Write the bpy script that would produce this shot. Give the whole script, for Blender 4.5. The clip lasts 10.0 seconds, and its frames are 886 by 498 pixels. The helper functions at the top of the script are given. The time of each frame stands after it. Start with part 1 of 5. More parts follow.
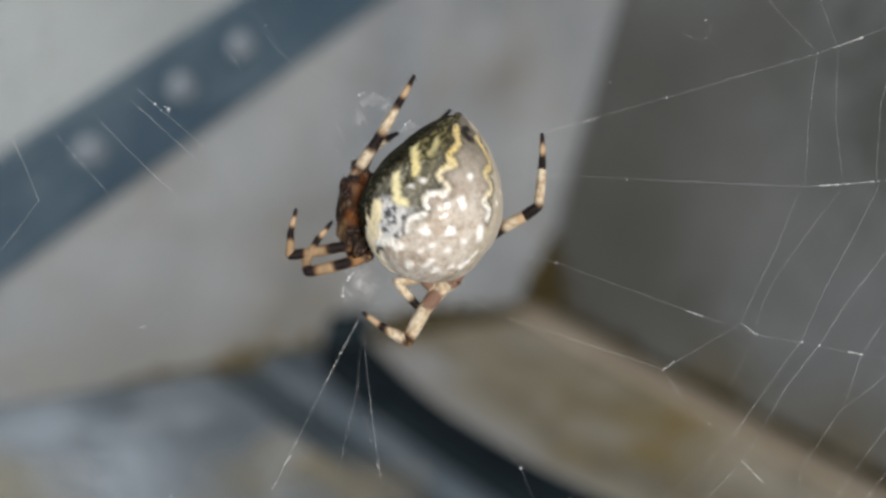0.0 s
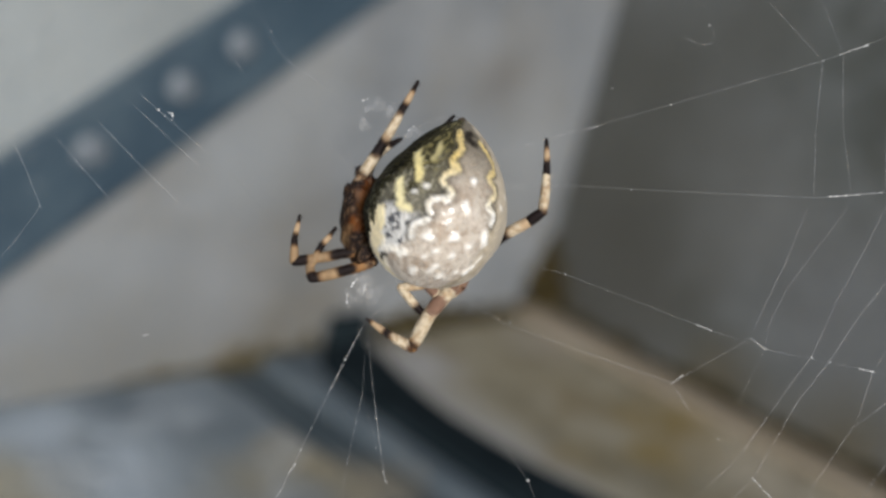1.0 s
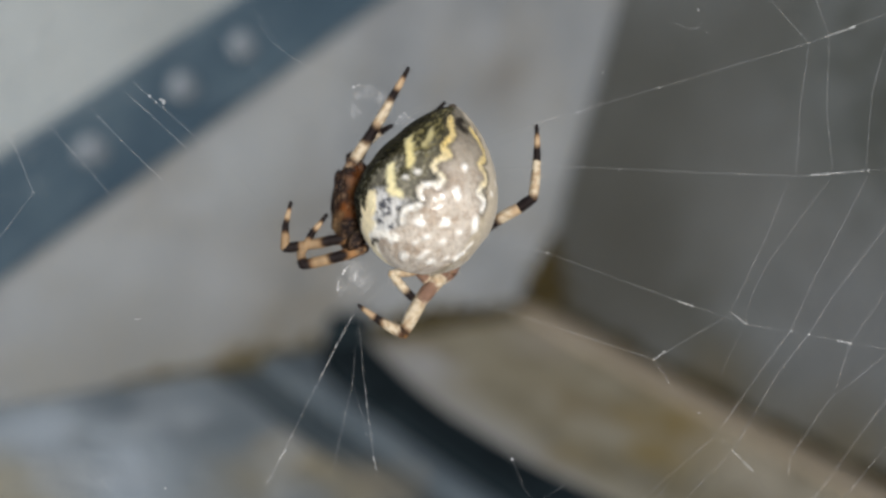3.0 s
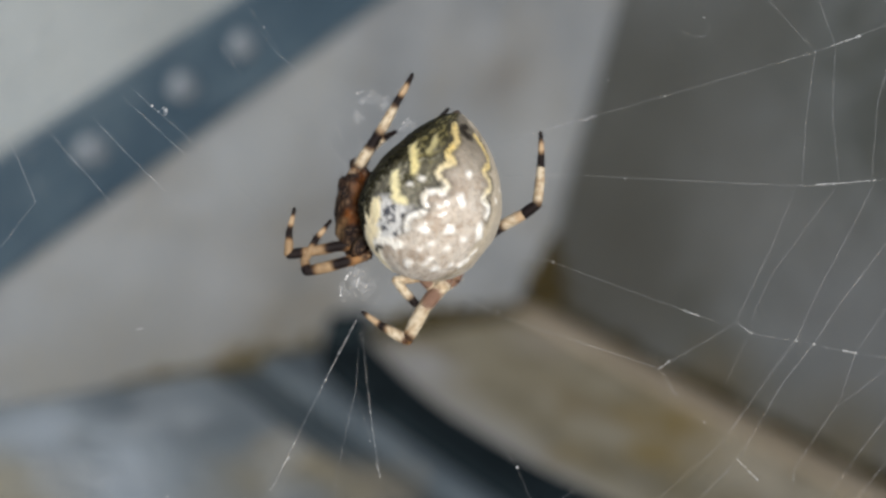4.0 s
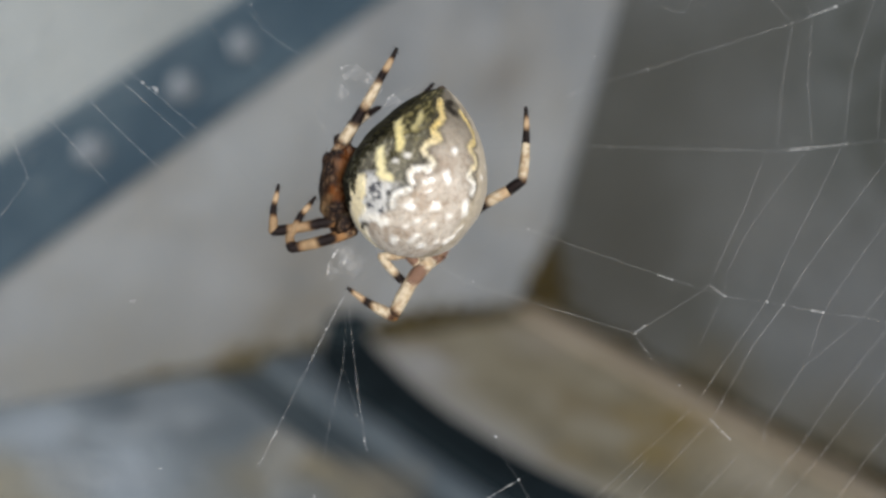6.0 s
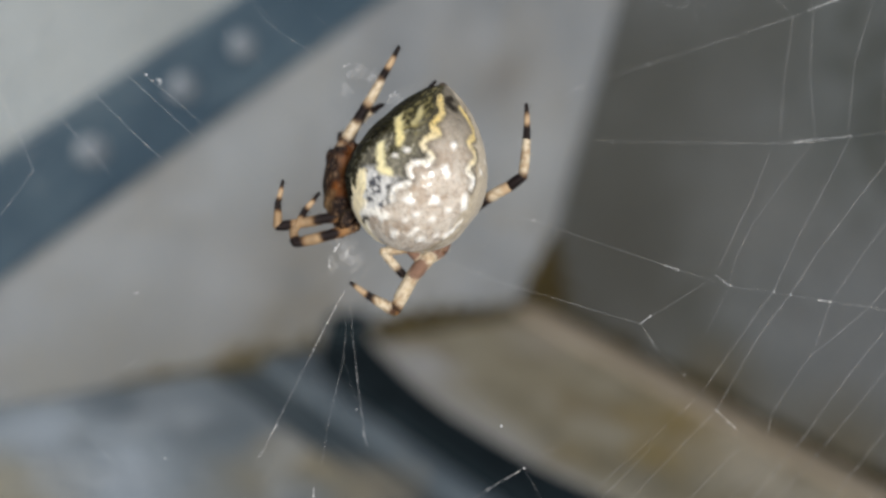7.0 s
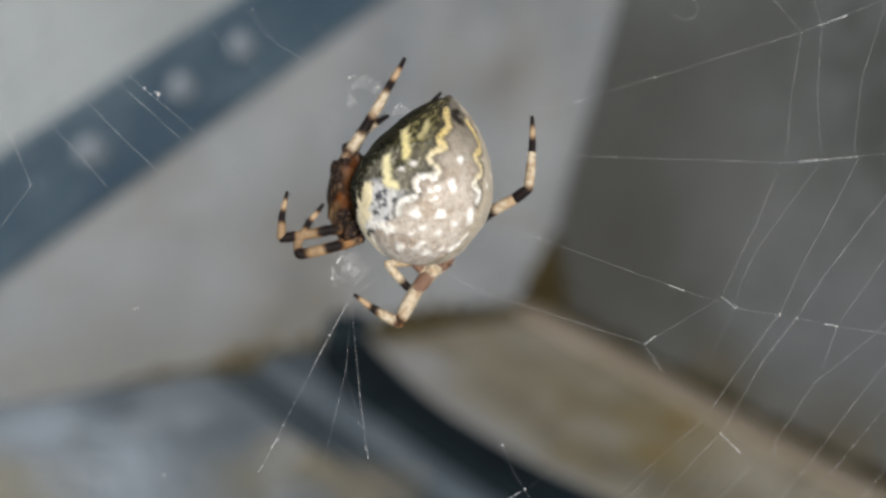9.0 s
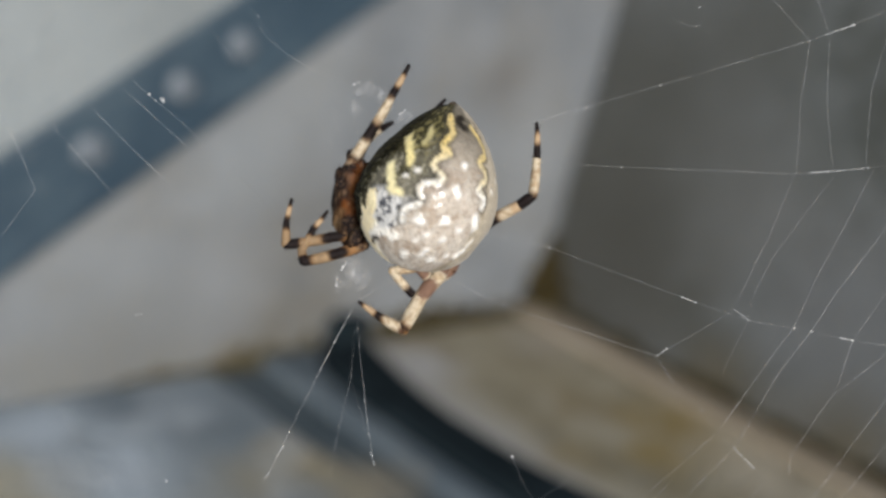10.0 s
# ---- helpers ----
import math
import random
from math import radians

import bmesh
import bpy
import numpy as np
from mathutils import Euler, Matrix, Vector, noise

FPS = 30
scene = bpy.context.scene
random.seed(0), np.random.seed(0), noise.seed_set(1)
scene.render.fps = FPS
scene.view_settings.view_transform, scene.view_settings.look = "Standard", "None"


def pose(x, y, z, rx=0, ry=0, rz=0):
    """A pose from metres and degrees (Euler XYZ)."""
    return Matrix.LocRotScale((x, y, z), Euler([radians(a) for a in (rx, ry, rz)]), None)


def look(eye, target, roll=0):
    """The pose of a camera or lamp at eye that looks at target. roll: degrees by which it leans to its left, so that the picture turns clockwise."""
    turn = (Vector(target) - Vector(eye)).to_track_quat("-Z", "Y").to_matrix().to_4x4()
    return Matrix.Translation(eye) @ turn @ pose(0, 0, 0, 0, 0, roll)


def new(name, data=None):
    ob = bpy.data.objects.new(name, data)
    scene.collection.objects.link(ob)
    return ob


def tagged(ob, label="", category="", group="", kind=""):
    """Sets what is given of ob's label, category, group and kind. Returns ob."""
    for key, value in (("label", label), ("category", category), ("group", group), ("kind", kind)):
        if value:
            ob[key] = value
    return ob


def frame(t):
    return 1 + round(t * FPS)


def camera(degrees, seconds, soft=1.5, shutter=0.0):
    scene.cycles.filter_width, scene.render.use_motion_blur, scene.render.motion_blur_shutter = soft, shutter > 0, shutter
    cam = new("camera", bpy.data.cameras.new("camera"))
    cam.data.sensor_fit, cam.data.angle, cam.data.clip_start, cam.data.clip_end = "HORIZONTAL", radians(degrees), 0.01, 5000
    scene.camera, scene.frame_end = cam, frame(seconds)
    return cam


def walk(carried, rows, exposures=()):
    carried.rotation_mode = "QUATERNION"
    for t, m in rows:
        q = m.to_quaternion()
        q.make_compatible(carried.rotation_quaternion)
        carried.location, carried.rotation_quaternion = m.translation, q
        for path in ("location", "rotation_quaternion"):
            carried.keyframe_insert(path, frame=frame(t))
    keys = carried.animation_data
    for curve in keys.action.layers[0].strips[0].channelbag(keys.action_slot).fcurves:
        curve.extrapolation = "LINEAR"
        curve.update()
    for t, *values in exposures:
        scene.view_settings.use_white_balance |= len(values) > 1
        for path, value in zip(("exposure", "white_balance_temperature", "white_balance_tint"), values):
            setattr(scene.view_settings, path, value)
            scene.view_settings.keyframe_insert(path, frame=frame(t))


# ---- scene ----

# ---------------------------------------------------------------- camera
EYE = pose(0.2830, 0.1914, 0.1134, 74.08, -12.93, 136.35)
cam = camera(65, 10.0, soft=2.7)
cam.data.dof.use_dof = True
cam.data.dof.focus_distance = 0.0560
cam.data.dof.aperture_fstop = 10.2
walk(cam, [(0.0, EYE), (10.0, EYE)], ((0.0, 0.0), (1.0, -0.05), (1.6, -0.05), (2.5, 0.0), (4.0, 0.02), (10.0, 0.03)))

# ---------------------------------------------------------------- light
SUN_TO = Vector((0.480, 0.825, 0.300)).normalized()
world = bpy.data.worlds.new("sky")
scene.world = world
world.use_nodes = True
nt = world.node_tree
sky = nt.nodes.new("ShaderNodeTexSky")
sky.sky_type = "NISHITA"
sky.sun_disc = False
sky.sun_elevation = math.asin(SUN_TO.z)
sky.sun_rotation = math.atan2(SUN_TO.x, SUN_TO.y)
nt.links.new(sky.outputs["Color"], nt.nodes["Background"].inputs["Color"])
nt.nodes["Background"].inputs["Strength"].default_value = 0.10
sun = new("sun", bpy.data.lights.new("sun", "SUN"))
sun.data.energy = 3.6
sun.data.angle = radians(12)
sun.data.color = (1.0, 0.985, 0.965)
sun.matrix_world = look(SUN_TO, (0, 0, 0))


# ---------------------------------------------------------------- materials
class Mat:
    """A principled material with a few shorthands for procedural nodes."""

    def __init__(self, name, rough=0.6, metal=0.0, spec=0.5):
        self.m = bpy.data.materials.new(name)
        self.m.use_nodes = True
        self.t = self.m.node_tree
        self.b = self.t.nodes["Principled BSDF"]
        self.b.inputs["Roughness"].default_value = rough
        self.b.inputs["Metallic"].default_value = metal
        self.b.inputs["Specular IOR Level"].default_value = spec
        self.coord = self.t.nodes.new("ShaderNodeTexCoord").outputs["Object"]

    def node(self, kind, **values):
        n = self.t.nodes.new(kind)
        for key, value in values.items():
            n.inputs[key].default_value = value
        return n

    def link(self, a, b):
        self.t.links.new(a, b)

    def noise(self, scale, detail=4.0, rough=0.55, stretch=None, lo=0.35, hi=0.65):
        n = self.node("ShaderNodeTexNoise", Scale=scale, Detail=detail, Roughness=rough)
        src = self.coord
        if stretch:
            mp = self.node("ShaderNodeMapping")
            mp.inputs["Scale"].default_value = stretch
            self.link(src, mp.inputs["Vector"])
            src = mp.outputs["Vector"]
        self.link(src, n.inputs["Vector"])
        r = self.node("ShaderNodeMapRange")
        r.inputs["From Min"].default_value, r.inputs["From Max"].default_value = lo, hi
        self.link(n.outputs["Fac"], r.inputs["Value"])
        return r.outputs["Result"]

    def mix(self, fac, a, b):
        n = self.t.nodes.new("ShaderNodeMix")
        n.data_type = "RGBA"
        for value, socket in ((fac, n.inputs[0]), (a, n.inputs[6]), (b, n.inputs[7])):
            if isinstance(value, bpy.types.NodeSocket):
                self.link(value, socket)
            elif isinstance(value, float):
                socket.default_value = value
            else:
                socket.default_value = (*value, 1)
        return n.outputs[2]

    def blob(self, centre, inner, outer, wander=0.012, scale=60):
        """A stain or shade patch of uneven outline round a place: 1 within, 0 outside."""
        d = self.node("ShaderNodeVectorMath")
        d.operation = "DISTANCE"
        d.inputs[1].default_value = centre
        self.link(self.coord, d.inputs[0])
        add = self.node("ShaderNodeMath")
        add.operation = "ADD"
        self.link(d.outputs["Value"], add.inputs[0])
        self.link(self.times(self.noise(scale, 4, lo=0.2, hi=0.8), wander), add.inputs[1])
        r = self.node("ShaderNodeMapRange")
        for key, value in (("From Min", inner + wander / 2), ("From Max", outer + wander / 2), ("To Min", 1.0), ("To Max", 0.0)):
            r.inputs[key].default_value = value
        self.link(add.outputs[0], r.inputs["Value"])
        return r.outputs["Result"]

    def times(self, a, k):
        n = self.node("ShaderNodeMath")
        n.operation = "MULTIPLY"
        self.link(a, n.inputs[0])
        n.inputs[1].default_value = k
        return n.outputs[0]

    def color(self, socket):
        self.link(socket, self.b.inputs["Base Color"])
        return self

    def bump(self, height, distance, strength=0.6):
        n = self.node("ShaderNodeBump", Strength=strength, Distance=distance)
        self.link(height, n.inputs["Height"])
        self.link(n.outputs["Normal"], self.b.inputs["Normal"])
        return self


def wall_paint(name, light, dark, stain, amount, blobs=()):
    k = Mat(name, 0.62)
    c = k.mix(k.noise(22, 5), dark, light)
    c = k.mix(k.times(k.noise(55, 6, 0.6, lo=0.5, hi=0.8), amount), c, stain)
    c = k.mix(k.times(k.noise(11, 3, lo=0.46, hi=0.68), amount * 0.9), c, stain)
    c = k.mix(k.times(k.noise(32, 4, lo=0.51, hi=0.66), 0.55), c, light)
    c = k.mix(k.times(k.noise(70, 4, lo=0.47, hi=0.64), 0.50), c, light)
    c = k.mix(k.times(k.noise(44, 3, lo=0.50, hi=0.64), 0.55), c, dark)
    for centre, inner, outer, colour, share in blobs:
        c = k.mix(k.times(k.blob(centre, inner, outer), share), c, colour)
    k.color(c)
    return k.bump(k.noise(420, 5), 0.0006).m


# Low blobs darken the wall's foot: brown dirt, and shade put into the paint.
M_WALL = wall_paint("grey_painted_board", (0.194, 0.210, 0.230), (0.118, 0.130, 0.144), (0.142, 0.132, 0.112), 0.85,
                    (((0.150, 0, -0.002), 0.002, 0.010, (0.105, 0.083, 0.045), 0.8), ((0.165, 0, -0.003), 0.002, 0.011, (0.115, 0.092, 0.052), 0.8), ((0.225, 0, 0.000), 0.004, 0.020, (0.142, 0.138, 0.120), 0.7),
                     ((0.190, 0, 0.000), 0.003, 0.014, (0.132, 0.127, 0.108), 0.7), ((0.172, 0, 0.066), 0.008, 0.030, (0.222, 0.242, 0.262), 0.7), ((0.062, 0, 0.107), 0.002, 0.016, (0.11, 0.105, 0.10), 0.6), ((0.215, 0, 0.03), 0.012, 0.055, (0.215, 0.232, 0.248), 0.6),
                     ((0.09, 0, 0.03), 0.01, 0.04, (0.19, 0.204, 0.22), 0.35), ((0.148, 0, 0.010), 0.006, 0.034, (0.108, 0.106, 0.096), 0.6), ((0.205, 0, 0.004), 0.006, 0.034, (0.132, 0.130, 0.118), 0.55), ((0.034, 0, 0.075), 0.012, 0.042, (0.225, 0.240, 0.255), 0.6), ((0.170, 0, 0.031), 0.005, 0.026, (0.205, 0.217, 0.230), 0.7), ((0.155, 0, 0.094), 0.006, 0.028, (0.225, 0.240, 0.252), 0.6)))
# Brighter light above the strap, and shade beside it, are put into this colour.
M_PALE = wall_paint("lit_wall_board", (0.242, 0.273, 0.290), (0.205, 0.231, 0.245), (0.20, 0.195, 0.16), 0.3,
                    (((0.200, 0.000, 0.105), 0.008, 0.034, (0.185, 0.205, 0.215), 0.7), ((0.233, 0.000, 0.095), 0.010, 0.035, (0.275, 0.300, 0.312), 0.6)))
# Dark grey paint also carries the side wall's shade; big blobs darken the corner.
M_SIDE = wall_paint("shaded_grey_board", (0.142, 0.154, 0.162), (0.051, 0.057, 0.053), (0.067, 0.065, 0.056), 0.55,
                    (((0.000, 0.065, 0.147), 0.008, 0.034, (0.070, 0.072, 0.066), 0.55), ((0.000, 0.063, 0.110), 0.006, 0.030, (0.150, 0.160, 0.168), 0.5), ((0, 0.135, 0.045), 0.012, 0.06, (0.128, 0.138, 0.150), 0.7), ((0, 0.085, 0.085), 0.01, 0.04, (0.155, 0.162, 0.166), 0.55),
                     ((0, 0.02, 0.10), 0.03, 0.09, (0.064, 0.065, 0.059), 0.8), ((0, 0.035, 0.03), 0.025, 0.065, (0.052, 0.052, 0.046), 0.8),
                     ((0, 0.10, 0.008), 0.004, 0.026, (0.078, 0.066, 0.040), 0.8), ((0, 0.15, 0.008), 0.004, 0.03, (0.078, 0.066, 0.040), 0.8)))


def plank_material():
    """Olive-grey old paint with ochre patches, worn pale along the long edges."""
    k = Mat("weathered_plank", 0.7)
    c = k.mix(k.noise(26, 5, stretch=(2, 0.8, 1)), (0.222, 0.193, 0.128), (0.345, 0.308, 0.225))
    c = k.mix(k.times(k.noise(17, 4, lo=0.5, hi=0.66), 0.35), c, (0.19, 0.14, 0.055))
    c = k.mix(k.times(k.blob((0.040, 0.104, 0), 0.006, 0.034, 0.02), 0.9), c, (0.245, 0.170, 0.045))
    c = k.mix(k.times(k.blob((0.066, 0.107, 0), 0.003, 0.020, 0.02), 0.7), c, (0.250, 0.180, 0.060))
    c = k.mix(k.times(k.blob((0.094, 0.095, 0), 0.002, 0.014, 0.016), 0.6), c, (0.230, 0.170, 0.070))
    c = k.mix(k.times(k.blob((0.036, 0.134, 0), 0.008, 0.034, 0.02), 0.75), c, (0.44, 0.39, 0.31))
    c = k.mix(k.times(k.blob((0.03, 0.03, 0), 0.004, 0.024, 0.02), 0.6), c, (0.35, 0.305, 0.255))
    c = k.mix(k.times(k.blob((0.066, 0.075, 0), 0.003, 0.022, 0.016), 0.6), c, (0.22, 0.165, 0.08))
    c = k.mix(k.times(k.blob((0.102, 0.029, 0), 0.004, 0.020, 0.012), 0.85), c, (0.43, 0.425, 0.44))
    c = k.mix(k.times(k.noise(120, 4, lo=0.58, hi=0.75), 0.4), c, (0.11, 0.095, 0.065))
    c = k.mix(k.times(k.noise(48, 3, lo=0.52, hi=0.66), 0.65), c, (0.36, 0.335, 0.275))
    c = k.mix(k.times(k.noise(39, 3, lo=0.54, hi=0.68), 0.65), c, (0.15, 0.13, 0.085))
    sep = k.t.nodes.new("ShaderNodeSeparateXYZ")
    k.link(k.coord, sep.inputs[0])
    worn = k.node("ShaderNodeMapRange")
    worn.inputs["From Min"].default_value, worn.inputs["From Max"].default_value = 0.104, 0.121
    add = k.node("ShaderNodeMath")
    add.operation = "ADD"
    k.link(sep.outputs["X"], add.inputs[0])
    k.link(k.times(k.noise(30, 3), 0.014), add.inputs[1])
    k.link(add.outputs[0], worn.inputs["Value"])
    c = k.mix(k.times(worn.outputs["Result"], 0.8), c, (0.37, 0.362, 0.35))
    k.color(c)
    return k.bump(k.noise(260, 5, stretch=(4, 0.6, 1)), 0.0008).m


M_PLANK = plank_material()


def blue_material():
    k = Mat("blue_enamelled_steel", 0.5)
    c = k.mix(k.noise(40, 4), (0.020, 0.042, 0.066), (0.034, 0.060, 0.086))
    c = k.mix(k.times(k.noise(70, 3, lo=0.50, hi=0.68), 0.35), c, (0.055, 0.085, 0.110))
    c = k.mix(k.times(k.noise(190, 4, lo=0.62, hi=0.78), 0.4), c, (0.14, 0.16, 0.18))
    k.color(c)
    return k.bump(k.noise(500, 3), 0.0003).m


M_BLUE = blue_material()


def plate_material():
    k = Mat("weathered_blue_grey_plate", 0.55)
    c = k.mix(k.noise(13, 3, stretch=(0.8, 1.3, 1), lo=0.40, hi=0.62), (0.165, 0.198, 0.225), (0.26, 0.30, 0.335))
    for centre, inner, outer, colour, share in (
            ((0.229, 0.017, 0), 0.006, 0.024, (0.43, 0.49, 0.55), 0.9), ((0.218, 0.038, 0), 0.008, 0.032, (0.46, 0.515, 0.57), 0.9),
            # The dark slate blob paints in shadow near the wall's foot.
            ((0.208, 0.013, 0), 0.003, 0.016, (0.125, 0.155, 0.18), 0.8), ((0.196, 0.044, 0), 0.005, 0.020, (0.185, 0.215, 0.235), 0.8),
            ((0.190, 0.022, 0), 0.003, 0.015, (0.31, 0.345, 0.38), 0.7), ((0.242, 0.037, 0), 0.006, 0.022, (0.40, 0.36, 0.26), 0.9),
            ((0.172, 0.049, 0), 0.003, 0.014, (0.36, 0.36, 0.345), 0.7), ((0.170, 0.066, 0), 0.010, 0.032, (0.295, 0.25, 0.165), 0.9),
            ((0.188, 0.060, 0), 0.004, 0.020, (0.29, 0.26, 0.19), 0.7)):
        c = k.mix(k.times(k.blob(centre, inner, outer, 0.02, 45), share), c, colour)
    c = k.mix(k.times(k.noise(62, 3, lo=0.50, hi=0.64), 0.40), c, (0.43, 0.46, 0.49))
    c = k.mix(k.times(k.noise(47, 3, lo=0.52, hi=0.66), 0.40), c, (0.10, 0.125, 0.14))
    c = k.mix(k.times(k.noise(130, 4, lo=0.6, hi=0.8), 0.4), c, (0.42, 0.43, 0.42))
    k.color(c)
    return k.bump(k.noise(230, 5), 0.0008).m


M_PLATE = plate_material()


def plain(name, a, b, rough, scale, spec=0.5, metal=0.0, bump=0.0004):
    k = Mat(name, rough, metal, spec)
    k.color(k.mix(k.noise(scale, 4), a, b))
    return k.bump(k.noise(scale * 6, 4), bump).m


M_LIP = wall_paint("pale_worn_paint", (0.32, 0.278, 0.225), (0.245, 0.205, 0.155), (0.14, 0.105, 0.05), 0.6)


def sill_material(name, a, b):
    """Slate steel, caked with tan dust towards the open end."""
    k = Mat(name, 0.65)
    c = k.mix(k.noise(30, 4), a, b)
    c = k.mix(k.times(k.blob((0.168, 0.071, 0), 0.007, 0.025, 0.02, 45), 0.85), c, (0.29, 0.25, 0.18))
    k.color(c)
    return k.bump(k.noise(180, 4), 0.0004).m


M_SLATE = sill_material("slate_steel", (0.060, 0.080, 0.099), (0.115, 0.140, 0.160))
# The shallow groove is dark through this colour, not through its depth.
M_GROOVE = sill_material("dark_slate_steel", (0.040, 0.058, 0.070), (0.066, 0.086, 0.100))
M_RUBBER = plain("black_rubber", (0.007, 0.012, 0.015), (0.014, 0.022, 0.027), 0.95, 60, 0.08)
M_SCREW = plain("dull_zinc_screw", (0.105, 0.13, 0.16), (0.185, 0.21, 0.24), 0.5, 300, metal=0.2)
M_DIRT = plain("brown_dirt", (0.015, 0.011, 0.003), (0.050, 0.038, 0.013), 0.95, 130, 0.2, bump=0.001)
M_DUST = plain("tan_dust", (0.036, 0.030, 0.015), (0.078, 0.066, 0.038), 0.95, 90, 0.2, bump=0.001)
M_GROUND = plain("dry_ground", (0.16, 0.15, 0.12), (0.24, 0.22, 0.19), 0.95, 3, 0.2, bump=0.004)


def silk_material(name, clear, rough):
    """White silk; single threads let most of the light through."""
    k = Mat(name, rough, 0.0, 0.8)
    k.color(k.mix(k.noise(900, 2), (0.72, 0.72, 0.74), (0.92, 0.92, 0.92)))
    if clear:
        thru = k.node("ShaderNodeBsdfTransparent")
        mix = k.node("ShaderNodeMixShader")
        # Patchy opacity imitates sparkle along the thread.
        span = k.node("ShaderNodeMapRange")
        span.inputs["To Min"].default_value, span.inputs["To Max"].default_value = clear, clear - 0.30
        k.link(k.noise(1100, 3, lo=0.45, hi=0.72), span.inputs["Value"])
        k.link(span.outputs["Result"], mix.inputs[0])
        k.link(k.b.outputs[0], mix.inputs[1])
        k.link(thru.outputs[0], mix.inputs[2])
        k.link(mix.outputs[0], k.t.nodes["Material Output"].inputs["Surface"])
    return k.m


M_SILK = silk_material("silk_thread", 0.88, 0.25)
# Opaque white for knots, and for beads that stand in for sun glints.
M_KNOT_GLINT = silk_material("silk_knot_glint", 0.0, 0.2)


def pigment_material(name, rough, spec, grain, bump, wax=0.0):
    """Colour comes from the painted pattern of the animal, broken up by fine grain."""
    k = Mat(name, rough, 0.0, spec)
    at = k.t.nodes.new("ShaderNodeAttribute")
    at.attribute_name = "pigment"
    g = k.noise(grain, 5, 0.6, lo=0.25, hi=0.75)
    n = k.t.nodes.new("ShaderNodeMix")
    n.data_type, n.blend_type = "RGBA", "MULTIPLY"
    n.inputs[0].default_value = 0.42
    k.link(at.outputs["Color"], n.inputs[6])
    k.link(k.mix(g, (0.55, 0.53, 0.5), (1.15, 1.15, 1.15)), n.inputs[7])
    k.color(n.outputs[2])
    if wax:
        shine = k.node("ShaderNodeMapRange")
        for key, value in (("From Min", 0.05), ("From Max", 0.55), ("To Min", 0.02), ("To Max", wax)):
            shine.inputs[key].default_value = value
        k.link(at.outputs["Fac"], shine.inputs["Value"])
        k.link(shine.outputs["Result"], k.b.inputs["Coat Weight"])
        k.link(k.times(shine.outputs["Result"], 0.45), k.b.inputs["Specular IOR Level"])
        k.b.inputs["Coat Roughness"].default_value = 0.18
        k.link(k.times(shine.outputs["Result"], 0.65), k.b.inputs["Sheen Weight"])
        k.b.inputs["Sheen Roughness"].default_value = 0.35
    return k.bump(k.noise(grain * 1.6, 4), bump, 0.7).m


M_ABDOMEN = pigment_material("spider_abdomen", 0.36, 0.15, 1900, 0.0001, 0.45)
M_LEG = pigment_material("spider_leg", 0.6, 0.14, 2600, 0.00005)


# ---------------------------------------------------------------- mesh tools
def link_mesh(name, bm, material, parent=None, label="", smooth=False):
    me = bpy.data.meshes.new(name)
    bm.normal_update()
    bm.to_mesh(me)
    bm.free()
    me.materials.append(material)
    if smooth:
        me.polygons.foreach_set("use_smooth", [True] * len(me.polygons))
    ob = new(name, me)
    ob.parent = parent
    if label:
        tagged(ob, label)
    return ob


def part(name, bm, material, parent, label="", smooth=False):
    return link_mesh(name, bm, material, parent, label, smooth)


def box(bm, x0, x1, y0, y1, z0, z1, bevel=0.0, segments=2):
    r = bmesh.ops.create_cube(bm, size=1)
    for v in r["verts"]:
        v.co = Vector((x0 + (v.co.x + 0.5) * (x1 - x0), y0 + (v.co.y + 0.5) * (y1 - y0), z0 + (v.co.z + 0.5) * (z1 - z0)))
    if bevel:
        es = list({e for v in r["verts"] for e in v.link_edges})
        bmesh.ops.bevel(bm, geom=es, offset=bevel, segments=segments, affect="EDGES", profile=0.5)
    return bm


def tube(bm, points, radii, sides=6, cap=True):
    """A tube along points with a radius at each."""
    pts = [Vector(p) for p in points]
    rings = []
    side = None
    for i, p in enumerate(pts):
        d = (pts[min(i + 1, len(pts) - 1)] - pts[max(i - 1, 0)]).normalized()
        if side is None:
            side = d.orthogonal().normalized()
        side = (side - d * side.dot(d)).normalized()
        up = d.cross(side)
        rings.append([bm.verts.new(p + (side * math.cos(a) + up * math.sin(a)) * radii[i]) for a in (2 * math.pi * k / sides for k in range(sides))])
    for a, b in zip(rings, rings[1:]):
        for k in range(sides):
            bm.faces.new((a[k], a[(k + 1) % sides], b[(k + 1) % sides], b[k]))
    if cap:
        bm.faces.new(rings[0][::-1])
        bm.faces.new(rings[-1])
    return rings


def smooth_path(points, per):
    """Catmull-Rom through the points."""
    p = [Vector(q) for q in points]
    p = [2 * p[0] - p[1]] + p + [2 * p[-1] - p[-2]]
    out = []
    for i in range(1, len(p) - 2):
        for k in range(per):
            t = k / per
            a, b, c, d = p[i - 1:i + 3]
            out.append(0.5 * (2 * b + (c - a) * t + (2 * a - 5 * b + 4 * c - d) * t * t + (3 * b - a - 3 * c + d) * t ** 3))
    out.append(p[-2])
    return out


